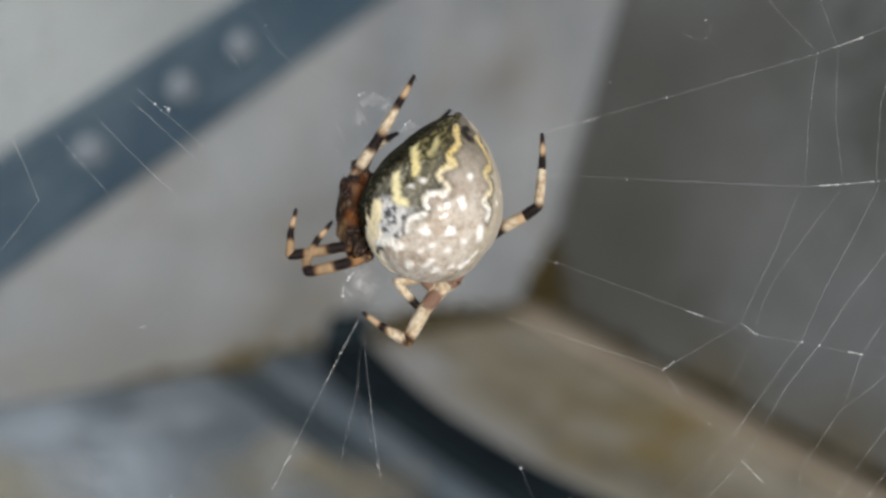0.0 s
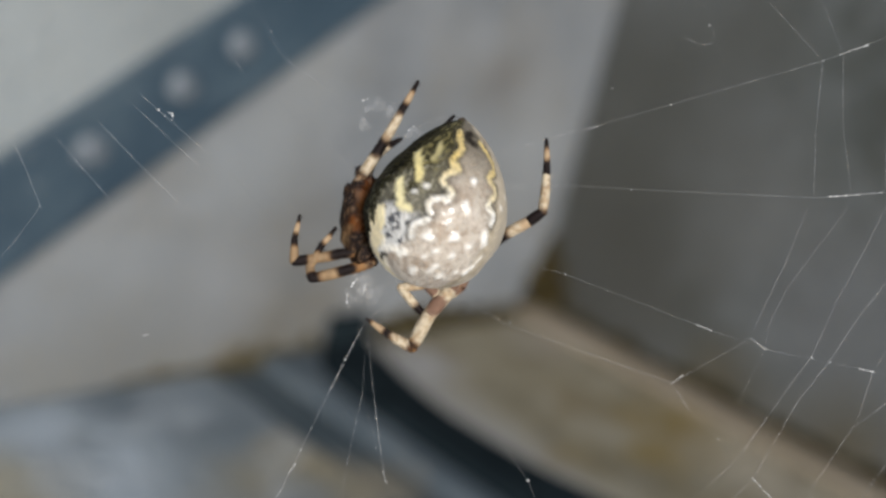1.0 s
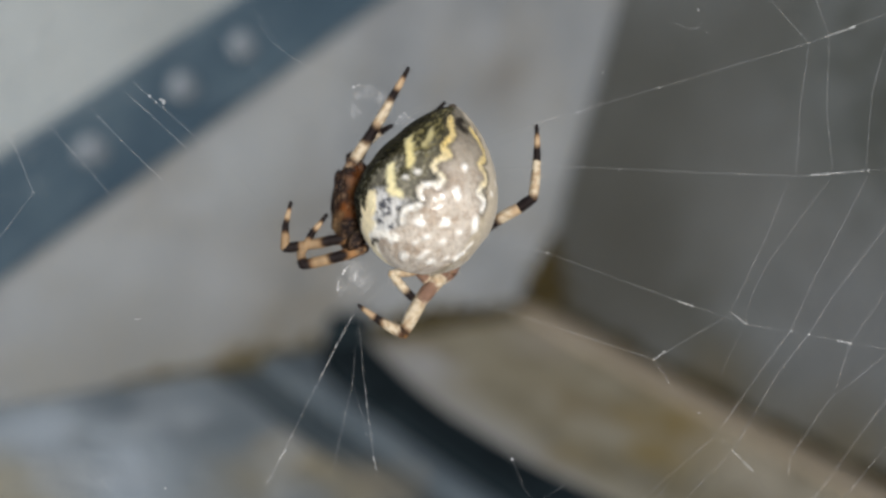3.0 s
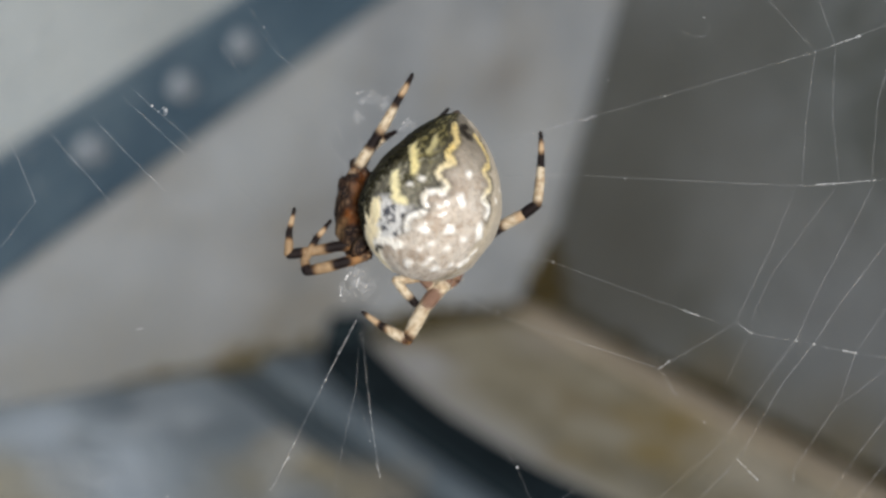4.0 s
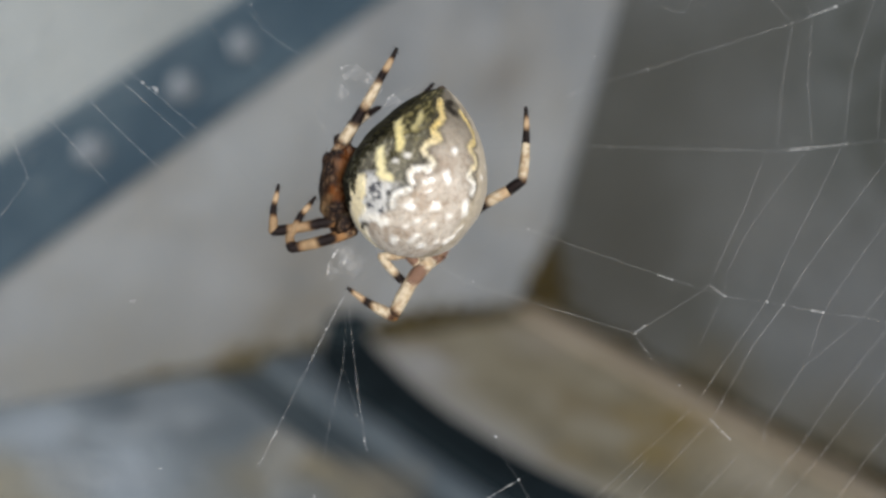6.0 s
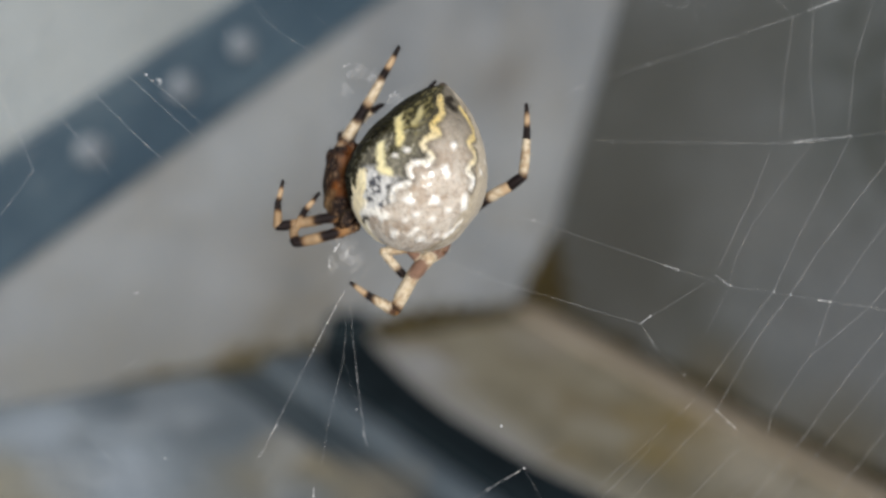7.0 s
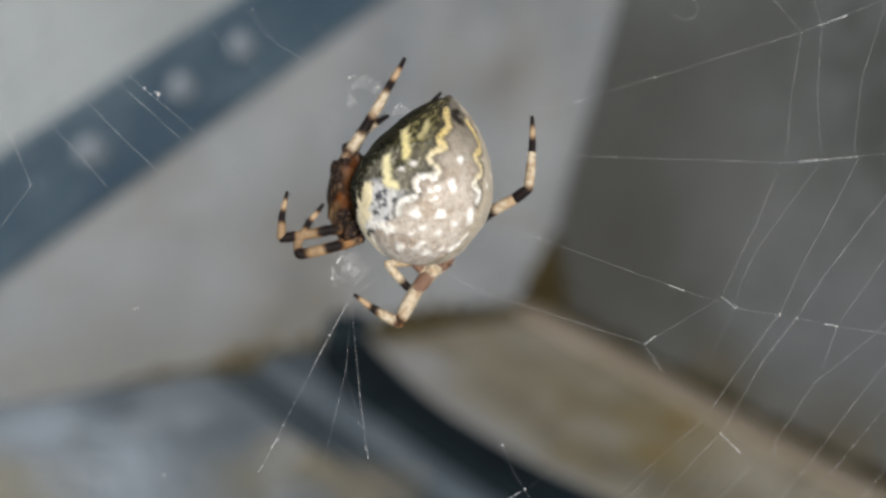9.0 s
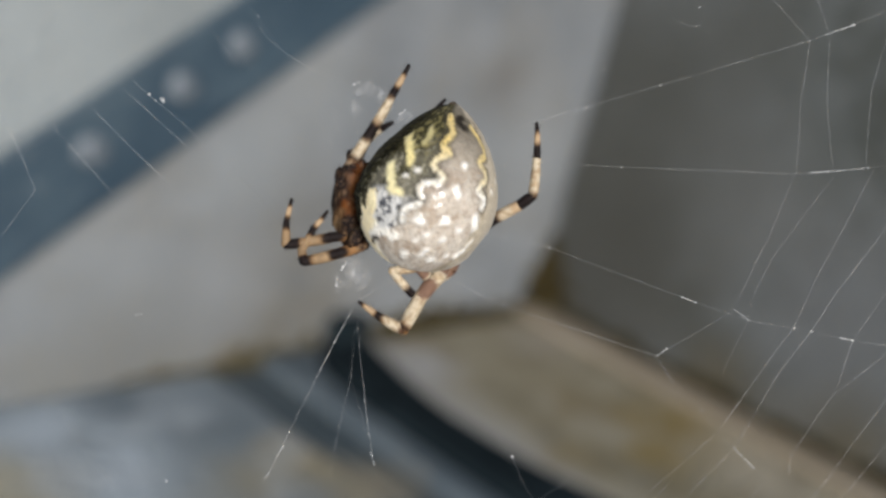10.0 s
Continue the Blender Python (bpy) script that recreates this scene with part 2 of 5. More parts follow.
# ---------------------------------------------------------------- the corner
def structure():
    bm = bmesh.new()
    box(bm, -0.022, 0.62, -0.022, 0.0, -0.05, 0.50, 0.0015)
    tagged(link_mesh("wall_back", bm, M_WALL), "grey painted board wall with faint stains and shade painted at its foot", "wall", kind="structure")
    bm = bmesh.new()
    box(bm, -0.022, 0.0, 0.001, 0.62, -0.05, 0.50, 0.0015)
    tagged(link_mesh("wall_side", bm, M_SIDE), "dark grey board wall, mottled, with its shade painted in", "wall", kind="structure")
    bm = bmesh.new()
    bmesh.ops.create_grid(bm, x_segments=2, y_segments=2, size=400)
    bmesh.ops.translate(bm, verts=bm.verts, vec=(0, 0, -0.45))
    tagged(link_mesh("ground", bm, M_GROUND), "dry bare ground below the corner", "ground", kind="structure")
    bm = bmesh.new()
    box(bm, -0.03, 0.66, -0.03, 0.66, -0.449, -0.052, 0.004)
    tagged(link_mesh("base_block", bm, M_WALL), "grey block that carries the corner", "base", kind="structure")


def rough_strip(bm, p, q, out_a, out_b, size, tall, steps, seed, taper=0.0):
    """A low uneven ridge from p to q between two faces, spreading along out_a and out_b."""
    p, q, a, b = Vector(p), Vector(q), Vector(out_a), Vector(out_b)
    rows = []
    for i in range(steps + 1):
        t = i / steps
        c = p.lerp(q, t)
        k = 1 - taper * t
        w = k * size * (0.55 + 0.9 * abs(noise.noise(Vector((t * 9 + seed, seed, 0)))) + 0.35 * noise.noise(Vector((t * 41, seed, 3))))
        h = k * tall * (0.55 + 0.9 * abs(noise.noise(Vector((t * 8, 7 + seed, 1)))) + 0.35 * noise.noise(Vector((t * 37, seed, 9))))
        rows.append([bm.verts.new(c + a * w * u + b * h * v) for u, v in ((1, -0.03), (0.55, 0.25), (0.28, 0.32), (0.2, 0.55), (-0.03, 1))])
    for r, s in zip(rows, rows[1:]):
        for k in range(4):
            bm.faces.new((r[k], s[k], s[k + 1], r[k + 1]))


def plank_edge(y):
    """The plank's free edge, bowed and a little ragged."""
    k = min(y, 0.13)
    return 0.1075 + 0.36 * k - 3.3 * k * k - 0.05 * (y - k) + 0.0008 * noise.noise(Vector((y * 60, 0, 0)))


def seal_edge(y):
    """The seal's outer edge: pinched where it meets the wall, then running almost straight."""
    return 0.1452 - 0.135 * min(y, 0.2) - 0.0165 * math.exp(-y / 0.013)


def rib_edge(y):
    return 0.1560 - 0.125 * min(y, 0.2)


def groove_edge(y):
    return 0.1725 - 0.150 * min(y, 0.2)


def ribbon(bm, inner, outer, low, high, worn):
    """A long piece along y between two edge lines, with worn upper arrises."""
    rows = []
    for i in range(61):
        y = 0.0015 + i * 0.01
        a, b = inner(y), outer(y)
        rows.append([bm.verts.new((x, y, z)) for x, z in (
            (a, low), (a, high - worn), (a + worn * 0.3, high - worn * 0.3), (a + worn, high),
            (b - worn, high), (b - worn * 0.3, high - worn * 0.3), (b, high - worn), (b, low))])
    for a, b in zip(rows, rows[1:]):
        for k in range(8):
            bm.faces.new((a[k], b[k], b[(k + 1) % 8], a[(k + 1) % 8]))
    bm.faces.new(rows[0])
    bm.faces.new(rows[-1][::-1])
    bmesh.ops.recalc_face_normals(bm, faces=bm.faces)


def corner_things():
    # plank along the side wall
    bm = bmesh.new()
    ribbon(bm, lambda y: 0.0015, plank_edge, -0.016, 0.0, 0.0012)
    plank = link_mesh("plank", bm, M_PLANK)
    tagged(plank, "weathered tan plank with ochre stains along the dark wall", "plank")

    # raised lip of the plank by the wall
    bm = bmesh.new()
    box(bm, 0.0015, 0.0170, 0.0020, 0.60, -0.001, 0.0042, 0.0016)
    part("lip", bm, M_LIP, plank)

    # rubber seal that follows the bowed edge, its end turned up against the wall
    seal = new("rubber_seal")
    tagged(seal, "black rubber seal squeezed between plank and steel sill", "seal")
    bm = bmesh.new()
    ribbon(bm, lambda y: plank_edge(y) + 0.0003, seal_edge, -0.030, 0.0004, 0.0012)
    part("strip", bm, M_RUBBER, seal)
    bm = bmesh.new()
    box(bm, 0.1110, 0.1305, 0.0005, 0.0055, -0.0040, 0.0118, 0.0027)
    part("end_lip", bm, M_RUBBER, seal)

    # steel sill: a rib and a groove
    sill = new("steel_sill")
    tagged(sill, "slate blue steel sill strip with a dark groove", "sill")
    bm = bmesh.new()
    ribbon(bm, lambda y: seal_edge(y) + 0.0003, rib_edge, -0.030, -0.0020, 0.003)
    part("rib", bm, M_SLATE, sill)
    bm = bmesh.new()
    ribbon(bm, lambda y: rib_edge(y) + 0.0003, groove_edge, -0.030, -0.0058, 0.002)
    part("groove", bm, M_GROOVE, sill)

    # weathered plate
    bm = bmesh.new()
    ribbon(bm, lambda y: groove_edge(y) + 0.0003, lambda y: 0.60, -0.030, -0.0045, 0.003)
    tagged(link_mesh("base_plate", bm, M_PLATE), "mottled blue-grey weathered metal plate with brown stains", "plate")

    # dirt in the joints
    bm = bmesh.new()
    rough_strip(bm, (0.002, 0.0, 0.0), (0.107, 0.0, 0.0), (0, 1, 0), (0, 0, 1), 0.0105, 0.0095, 60, 1)
    rough_strip(bm, (0.0, 0.0, 0.0), (0.0, 0.0, 0.040), (1, 0, 0), (0, 1, 0), 0.024, 0.040, 40, 5, 0.85)
    rough_strip(bm, (0.0, 0.002, 0.0), (0.0, 0.30, 0.0), (1, 0, 0), (0, 0, 1), 0.0030, 0.0140, 90, 11, 0.3)
    tagged(link_mesh("dirt_deposit", bm, M_DIRT, smooth=True), "brown dirt caught along the joints of the corner", "dirt", kind="stuff")
    bm = bmesh.new()
    rough_strip(bm, (0.131, 0.0, -0.0070), (0.205, 0.0, -0.0052), (0, 1, 0), (0, 0, 1), 0.0075, 0.0120, 60, 21, 0.75)
    tagged(link_mesh("dirt_deposit", bm, M_DUST, smooth=True), "brown dirt along the foot of the grey wall", "dirt", kind="stuff")

    # slanting blue steel strap on the back wall
    ang = radians(138.6)
    along = Vector((math.cos(ang), 0, math.sin(ang)))
    strap = new("steel_strap")
    tagged(strap, "blue enamelled steel strap screwed slanting across the wall", "strap")
    mid = Vector((0.2052, 0, 0.0789))
    strap.matrix_world = Matrix.Translation(mid) @ pose(0, 0, 0, 0, -math.degrees(ang), 0)
    bm = bmesh.new()
    box(bm, -0.20, 0.20, 0.0004, 0.0034, -0.0128, 0.0128, 0.0010)
    part("flat_bar", bm, M_BLUE, strap)
    for d in (0.0334, 0.0124, -0.0167):
        bm = bmesh.new()
        bmesh.ops.create_uvsphere(bm, u_segments=20, v_segments=10, radius=0.0044)
        for v in bm.verts:
            v.co = Vector((v.co.x, v.co.z * 0.42, v.co.y))
        bmesh.ops.recalc_face_normals(bm, faces=bm.faces)
        s = part("screw_head", bm, M_SCREW, strap, "dull zinc round screw head", True)
        s.location = (d, 0.0034, -0.0013)

    # paler sheet above the strap, added to carry the brighter light there
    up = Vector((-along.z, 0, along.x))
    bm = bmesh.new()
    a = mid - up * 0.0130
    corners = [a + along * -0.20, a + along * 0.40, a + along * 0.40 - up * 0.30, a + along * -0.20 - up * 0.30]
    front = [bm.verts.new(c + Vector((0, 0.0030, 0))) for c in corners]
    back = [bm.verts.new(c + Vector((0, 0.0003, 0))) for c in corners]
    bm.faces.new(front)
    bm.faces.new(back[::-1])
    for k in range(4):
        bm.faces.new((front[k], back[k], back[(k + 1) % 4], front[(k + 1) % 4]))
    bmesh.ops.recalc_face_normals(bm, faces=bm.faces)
    tagged(link_mesh("lit_wall_sheet", bm, M_PALE), "added pale sheet above the blue strap, brighter light painted in", "panel")


# ---------------------------------------------------------------- the spider
MM = 0.001
HOME = EYE @ pose(-0.00090, 0.00429, -0.0580)


def paint(ob, colours):
    at = ob.data.color_attributes.new("pigment", "FLOAT_COLOR", "POINT")
    at.data.foreach_set("color", np.c_[colours, np.ones(len(colours))].astype(np.float32).ravel())


def blend(base, colour, weight):
    w = np.clip(weight, 0, 1)[:, None]
    return base * (1 - w) + np.array(colour) * w


def step(x, edge, soft):
    return np.clip((x - edge) / soft + 0.5, 0, 1)


def wobble(points, scale, seed):
    return np.array([noise.noise(Vector((p[0] * scale + seed, p[1] * scale, p[2] * scale))) for p in points])


def abdomen(parent):
    """Egg-shaped, pointed behind, with a scalloped leaf mark on its back. s runs from the rear tip to the broad front, phi round the axis."""
    rear, fore = Vector((2.42, 6.69, 1.2)), Vector((-1.57, -6.72, 1.6))
    axis = fore - rear
    length = axis.length
    axis.normalize()
    side = Vector((0, 0, 1)).cross(axis)
    side = -(side - axis * side.dot(axis)).normalized()
    front = side.cross(axis).normalized()
    if front.z < 0:
        front = -front
    if side.x < 0:
        side = -side
    rings, around, peak, wide = 170, 260, 0.57, 5.62
    bm = bmesh.new()
    s_of, phi_of, r_of, verts = [], [], [], []
    for i in range(rings):
        s = 0.5 - 0.5 * math.cos(math.pi * (i + 0.35) / (rings - 0.3))
        if s < peak:
            r = wide * max(1 - ((peak - s) / peak) ** 1.85, 0.0004) ** 0.72
        else:
            r = wide * max(1 - ((s - peak) / (1 - peak)) ** 2.25, 0.0004) ** 0.5
        ring = []
        for k in range(around):
            phi = 2 * math.pi * k / around
            dent = 1 + 0.012 * noise.noise(Vector((math.cos(phi) * 2.1, math.sin(phi) * 2.1, s * 7))) + 0.006 * math.sin(s * 40) * max(0, -math.sin(phi))
            dent += 0.055 * max(0, -math.sin(phi)) * math.exp(-((s - 0.66) / 0.15) ** 2) - 0.045 * max(0, math.sin(phi)) * math.exp(-((s - 0.76) / 0.10) ** 2) - 0.07 * max(0, -math.sin(phi)) * math.exp(-((s - 0.22) / 0.16) ** 2)
            p = rear + axis * (s * length) + (side * math.sin(phi) + front * math.cos(phi) * 0.92) * r * dent
            ring.append(bm.verts.new(p * MM))
            s_of.append(s)
            r_of.append(r)
            phi_of.append((phi + math.pi) % (2 * math.pi) - math.pi)
        verts.append(ring)
    for a, b in zip(verts, verts[1:]):
        for k in range(around):
            bm.faces.new((a[k], a[(k + 1) % around], b[(k + 1) % around], b[k]))
    bm.faces.new(verts[0][::-1])
    bm.faces.new(verts[-1])
    bmesh.ops.recalc_face_normals(bm, faces=bm.faces)
    ob = part("abdomen", bm, M_ABDOMEN, parent, "plump mottled cream and olive abdomen with a wavy leaf mark", True)

    s, phi = np.array(s_of), np.degrees(np.array(phi_of))
    arc = np.radians(1.0) * np.array(r_of)
    pts = np.c_[np.cos(np.radians(phi)), np.sin(np.radians(phi)), s * 3]
    n1, n2, n3 = wobble(pts, 3.2, 1.0), wobble(pts, 9.0, 7.0), wobble(pts, 22.0, 3.0)

    def stroke(path, wide, ragged=1.0):
        """Distance inside a painted line, in mm; path in (s, degrees)."""
        line = smooth_path([Vector((p, q, 0)) for p, q in path], 4) if len(path) > 2 else [Vector((p, q, 0)) for p, q in path]
        best = np.full(len(s), 99.0)
        for u, v in zip(line, line[1:]):
            dx, dy = (v.x - u.x) * length, (v.y - u.y) * arc
            px, py = (s - u.x) * length, (phi - u.y) * arc
            t = np.clip((px * dx + py * dy) / (dx * dx + dy * dy + 1e-6), 0, 1)
            best = np.minimum(best, np.hypot(px - t * dx, py - t * dy))
        return wide * (0.80 + ragged * (0.45 * n2 + 0.40 * n3)) - best

    left = ((0.10, -2), (0.133, 1), (0.189, 7.4), (0.253, 2.4), (0.302, 1.4), (0.319, 7.8), (0.362, 1.1), (0.399, -2.4), (0.425, 0.5))
    left_mid = ((0.437, 5.2), (0.468, 8.3), (0.496, 6.7), (0.507, -1.7), (0.536, -6.6), (0.572, -6.0), (0.592, -3.4))
    left_end = ((0.63, -4.4), (0.662, -11.2), (0.698, -14.6), (0.734, -14.8))
    right = ((0.13, 38), (0.168, 45.5), (0.219, 52.3), (0.261, 51.5), (0.317, 41.6), (0.354, 48.9), (0.394, 50.3), (0.434, 44.2), (0.475, 41.4), (0.488, 48.2), (0.521, 50.6), (0.555, 48.5))
    lo = np.interp(s, *zip(*(left + left_mid + left_end + ((0.80, -24), (0.86, -40), (0.92, -70)))))
    hi = np.interp(s, *zip(*right))
    # flank: dark olive with fine pale ridges across
    col = np.tile([0.009, 0.008, 0.004], (len(s), 1))
    ridge = np.sin(s * 190 + phi * 0.16 + 5 * n1)
    col = blend(col, (0.10, 0.092, 0.04), step(ridge, 0.35, 0.7) * step(n2, -0.15, 0.35) * 0.34)
    # between flank and leaf: olive, yellowish behind, marbled white and slate in front
    mid = step(phi, -39 - 14 * step(s, 0.45, 0.2) + 8 * n1, 14)
    col = blend(col, (0.052, 0.048, 0.026), mid * 0.7)
    inner = step(phi, lo - 17 + 10 * n1, 24) * step(s, 0.28, 0.2)
    col = blend(col, (0.225, 0.208, 0.155), inner * (0.55 + 0.4 * step(n2 + 0.5 * n3, 0.0, 0.5)))
    col = blend(col, (0.24, 0.205, 0.085), mid * step(n2 + 0.6 * n3, 0.16, 0.3) * step(-s, -0.42, 0.12) * 0.7)
    col = blend(col, (0.17, 0.16, 0.13), mid * step(s, 0.40, 0.1) * step(n1 + 0.4 * n3, -0.05, 0.3) * 0.7)
    dash = step(np.sin(phi * 0.8 + 9 * n1 + s * 55), 0.5, 0.35) * step(n3, -0.05, 0.25)
    col = blend(col, (0.50, 0.47, 0.36), mid * dash * step(s, 0.30, 0.1) * step(-s, -0.64, 0.1) * step(phi, -42, 16) * 0.5)
    col = blend(col, (0.42, 0.39, 0.28), step(phi, -66, 16) * step(n3 + 0.4 * n2, 0.34, 0.15) * step(s, 0.42, 0.1) * 0.4)
    front_zone = step(phi, -47 - 30 * step(s, 0.80, 0.1), 8) * step(s, 0.62 + 0.05 * n1, 0.07)
    col = blend(col, (0.68, 0.68, 0.68), front_zone * 0.9)
    col = blend(col, (0.040, 0.044, 0.062), front_zone * step(0.7 * n3 + n2, 0.12, 0.14) * 0.92)
    # beige front and far flank, the flank's lit side put into the pigment
    beige = blend(np.tile([0.48, 0.415, 0.325], (len(s), 1)), (0.27, 0.215, 0.145), step(n2 + 0.5 * n3, 0.08, 0.5) * 0.8)
    beige = blend(beige, (0.58, 0.52, 0.42), step(n3 - 0.5 * n2, 0.24, 0.3) * 0.5)
    beige = blend(beige, (0.56, 0.50, 0.40), step(phi, 54, 8) * step(-s, -0.80, 0.2) * step(s, 0.16, 0.1) * step(n2 + 0.5 * n3, -0.1, 0.5) * 0.7)
    # front end darkened: olive pigment with some shadow painted in
    beige = blend(beige, (0.235, 0.195, 0.120), step(s, 0.92, 0.08) * step(n2 - 0.4 * n3, -0.12, 0.4) * 0.75)
    w = np.maximum(step(s, 0.865 + 0.02 * n1, 0.05), step(phi, hi, 6) * step(-phi, -118, 20))[:, None]
    col = col * (1 - w) + beige * w
    # leaf mark
    leaf = (step(phi - lo, 2 + 3 * n2, 5 + 10 * step(-s, -0.42, 0.2)) * step(hi - phi, 0, 4))[:, None]
    tone = blend(np.tile([0.565, 0.502, 0.438], (len(s), 1)), (0.420, 0.345, 0.280), step(n1 + 0.3 * n2, 0.02, 0.45))
    tone = blend(tone, (0.62, 0.58, 0.52), step(n2 + 0.3 * n3, 0.12, 0.35) * 0.5)
    tone = blend(tone, (0.270, 0.205, 0.155), step(n3 - 0.6 * n2, 0.24, 0.30) * 0.5)
    tone = blend(tone, (0.300, 0.262, 0.210), step(-s, -0.40 + 0.06 * n1, 0.22) * 0.75)
    tone = blend(tone, (0.155, 0.135, 0.105), step(-s, -0.22 + 0.05 * n1, 0.14) * 0.85)
    tone = blend(tone, (0.028, 0.024, 0.02), step(stroke(((0.094, 21), (0.118, 13), (0.146, 24)), 0.40), 0, 0.3))
    col = col * (1 - leaf) + tone * leaf
    # dark outer shadow line, then the wavy border, yellow behind and white in front
    line = np.zeros(len(s))
    rim = blend(blend(np.tile([0.76, 0.58, 0.22], (len(s), 1)), (0.85, 0.74, 0.48), step(s, 0.33, 0.12)), (0.93, 0.92, 0.89), step(s, 0.46, 0.10))
    for path, wide in ((left, 0.29), (left_mid, 0.29), (left_end, 0.29), (right, 0.27)):
        dist = stroke(path, wide, 1.5)
        col = blend(col, (0.045, 0.042, 0.036), step(dist, -0.30, 0.3) * (0.8 - 0.45 * leaf[:, 0]) * step(-phi, -58, 10))
        line = np.maximum(line, step(dist, 0, 0.2))
    rim = blend(rim, (0.50, 0.42, 0.27), step(n3 + 0.5 * n1, 0.2, 0.3) * 0.55)
    line = line * (1 - 0.55 * step(n2 - 0.3 * n3, 0.34, 0.2))
    col = col * (1 - line[:, None]) + rim * line[:, None]
    # broken bands low on the flank, and the cream patch with its white arm
    for path, wide, tint in ((((0.285, -39), (0.349, -28.5), (0.424, -22)), 0.36, (0.84, 0.72, 0.34)), (((0.465, -38), (0.543, -31), (0.592, -28.5), (0.601, -21.4)), 0.40, (0.88, 0.79, 0.46)),
                             (((0.80, -46), (0.85, -50), (0.90, -60)), 0.80, (0.93, 0.88, 0.76)), (((0.665, -45), (0.72, -47), (0.79, -52)), 0.66, (0.92, 0.77, 0.45)), (((0.78, -52), (0.83, -57), (0.88, -65), (0.92, -72)), 1.05, (0.93, 0.81, 0.54)), (((0.655, -45), (0.70, -43)), 0.42, (0.90, 0.80, 0.52)),
                             (((0.865, -53.5), (0.838, -40), (0.824, -30.5), (0.843, -22.9), (0.826, -19)), 0.36, (0.95, 0.92, 0.86)),
                             (((0.205, -20), (0.25, -16), (0.30, -18)), 0.22, (0.50, 0.44, 0.22))):
        mark = step(stroke(path, wide, 0.9), 0, 0.3)
        line = np.maximum(line, mark)
        col = blend(col, tint, mark)
    col = blend(col, (0.03, 0.026, 0.022), step(stroke(((0.892, -55), (0.875, -49.3), (0.87, -42.3)), 0.22), 0, 0.25))
    # pale raised spots, some of them painted sun highlights: single dots and short dashes
    raised = np.zeros(len(s))
    for a, c, a2, c2, wide in ((0.36, 24.2, 0.365, 24.2, 0.32), (0.492, 21.4, 0.534, 23.7, 0.31), (0.718, -1.5, 0.716, 0.5, 0.38), (0.685, 18, 0.676, 20.5, 0.40), (0.712, 33.5, 0.708, 35, 0.33),
                               (0.778, 24.6, 0.774, 26, 0.28), (0.782, 8.4, 0.776, 10, 0.22), (0.912, -10, 0.91, -6, 0.38), (0.89, 11.2, 0.857, 14.3, 0.24), (0.904, 25, 0.90, 28, 0.34),
                               (0.838, 50.2, 0.809, 53.6, 0.36), (0.61, 45.4, 0.668, 49.4, 0.42), (0.507, -21.2, 0.505, -20, 0.17), (0.463, -13.4, 0.459, -12.2, 0.19),
                               (0.375, 69.8, 0.38, 70, 0.18), (0.77, 55, 0.74, 58, 0.2), (0.86, 38, 0.855, 39, 0.2), (0.44, 60, 0.45, 61, 0.18), (0.83, 0, 0.825, 1.5, 0.18)):
        spot = step(stroke(((a, c), (a2, c2)), wide * 0.84), 0, 0.34)
        raised = np.maximum(raised, spot)
        col = blend(col, (0.94, 0.92, 0.88), spot)
    raised = raised * 0.09 + line * 0.05 + 0.035 * n3 + 0.03 * n2
    co, nor = np.empty(len(s) * 3, np.float32), np.empty(len(s) * 3, np.float32)
    ob.data.vertices.foreach_get("co", co)
    ob.data.vertex_normals.foreach_get("vector", nor)
    ob.data.vertices.foreach_set("co", co + nor * np.repeat(raised, 3).astype(np.float32) * MM)
    ob.data.update()
    paint(ob, np.clip(col, 0.004, 0.95))
    return ob


ROSE, RUST, HONEY = (0.19, 0.112, 0.080), (0.28, 0.15, 0.065), (0.45, 0.325, 0.205)
CREAM, TAN, DARK, BROWN = (0.60, 0.515, 0.385), (0.36, 0.25, 0.145), (0.011, 0.007, 0.007), (0.085, 0.04, 0.022)


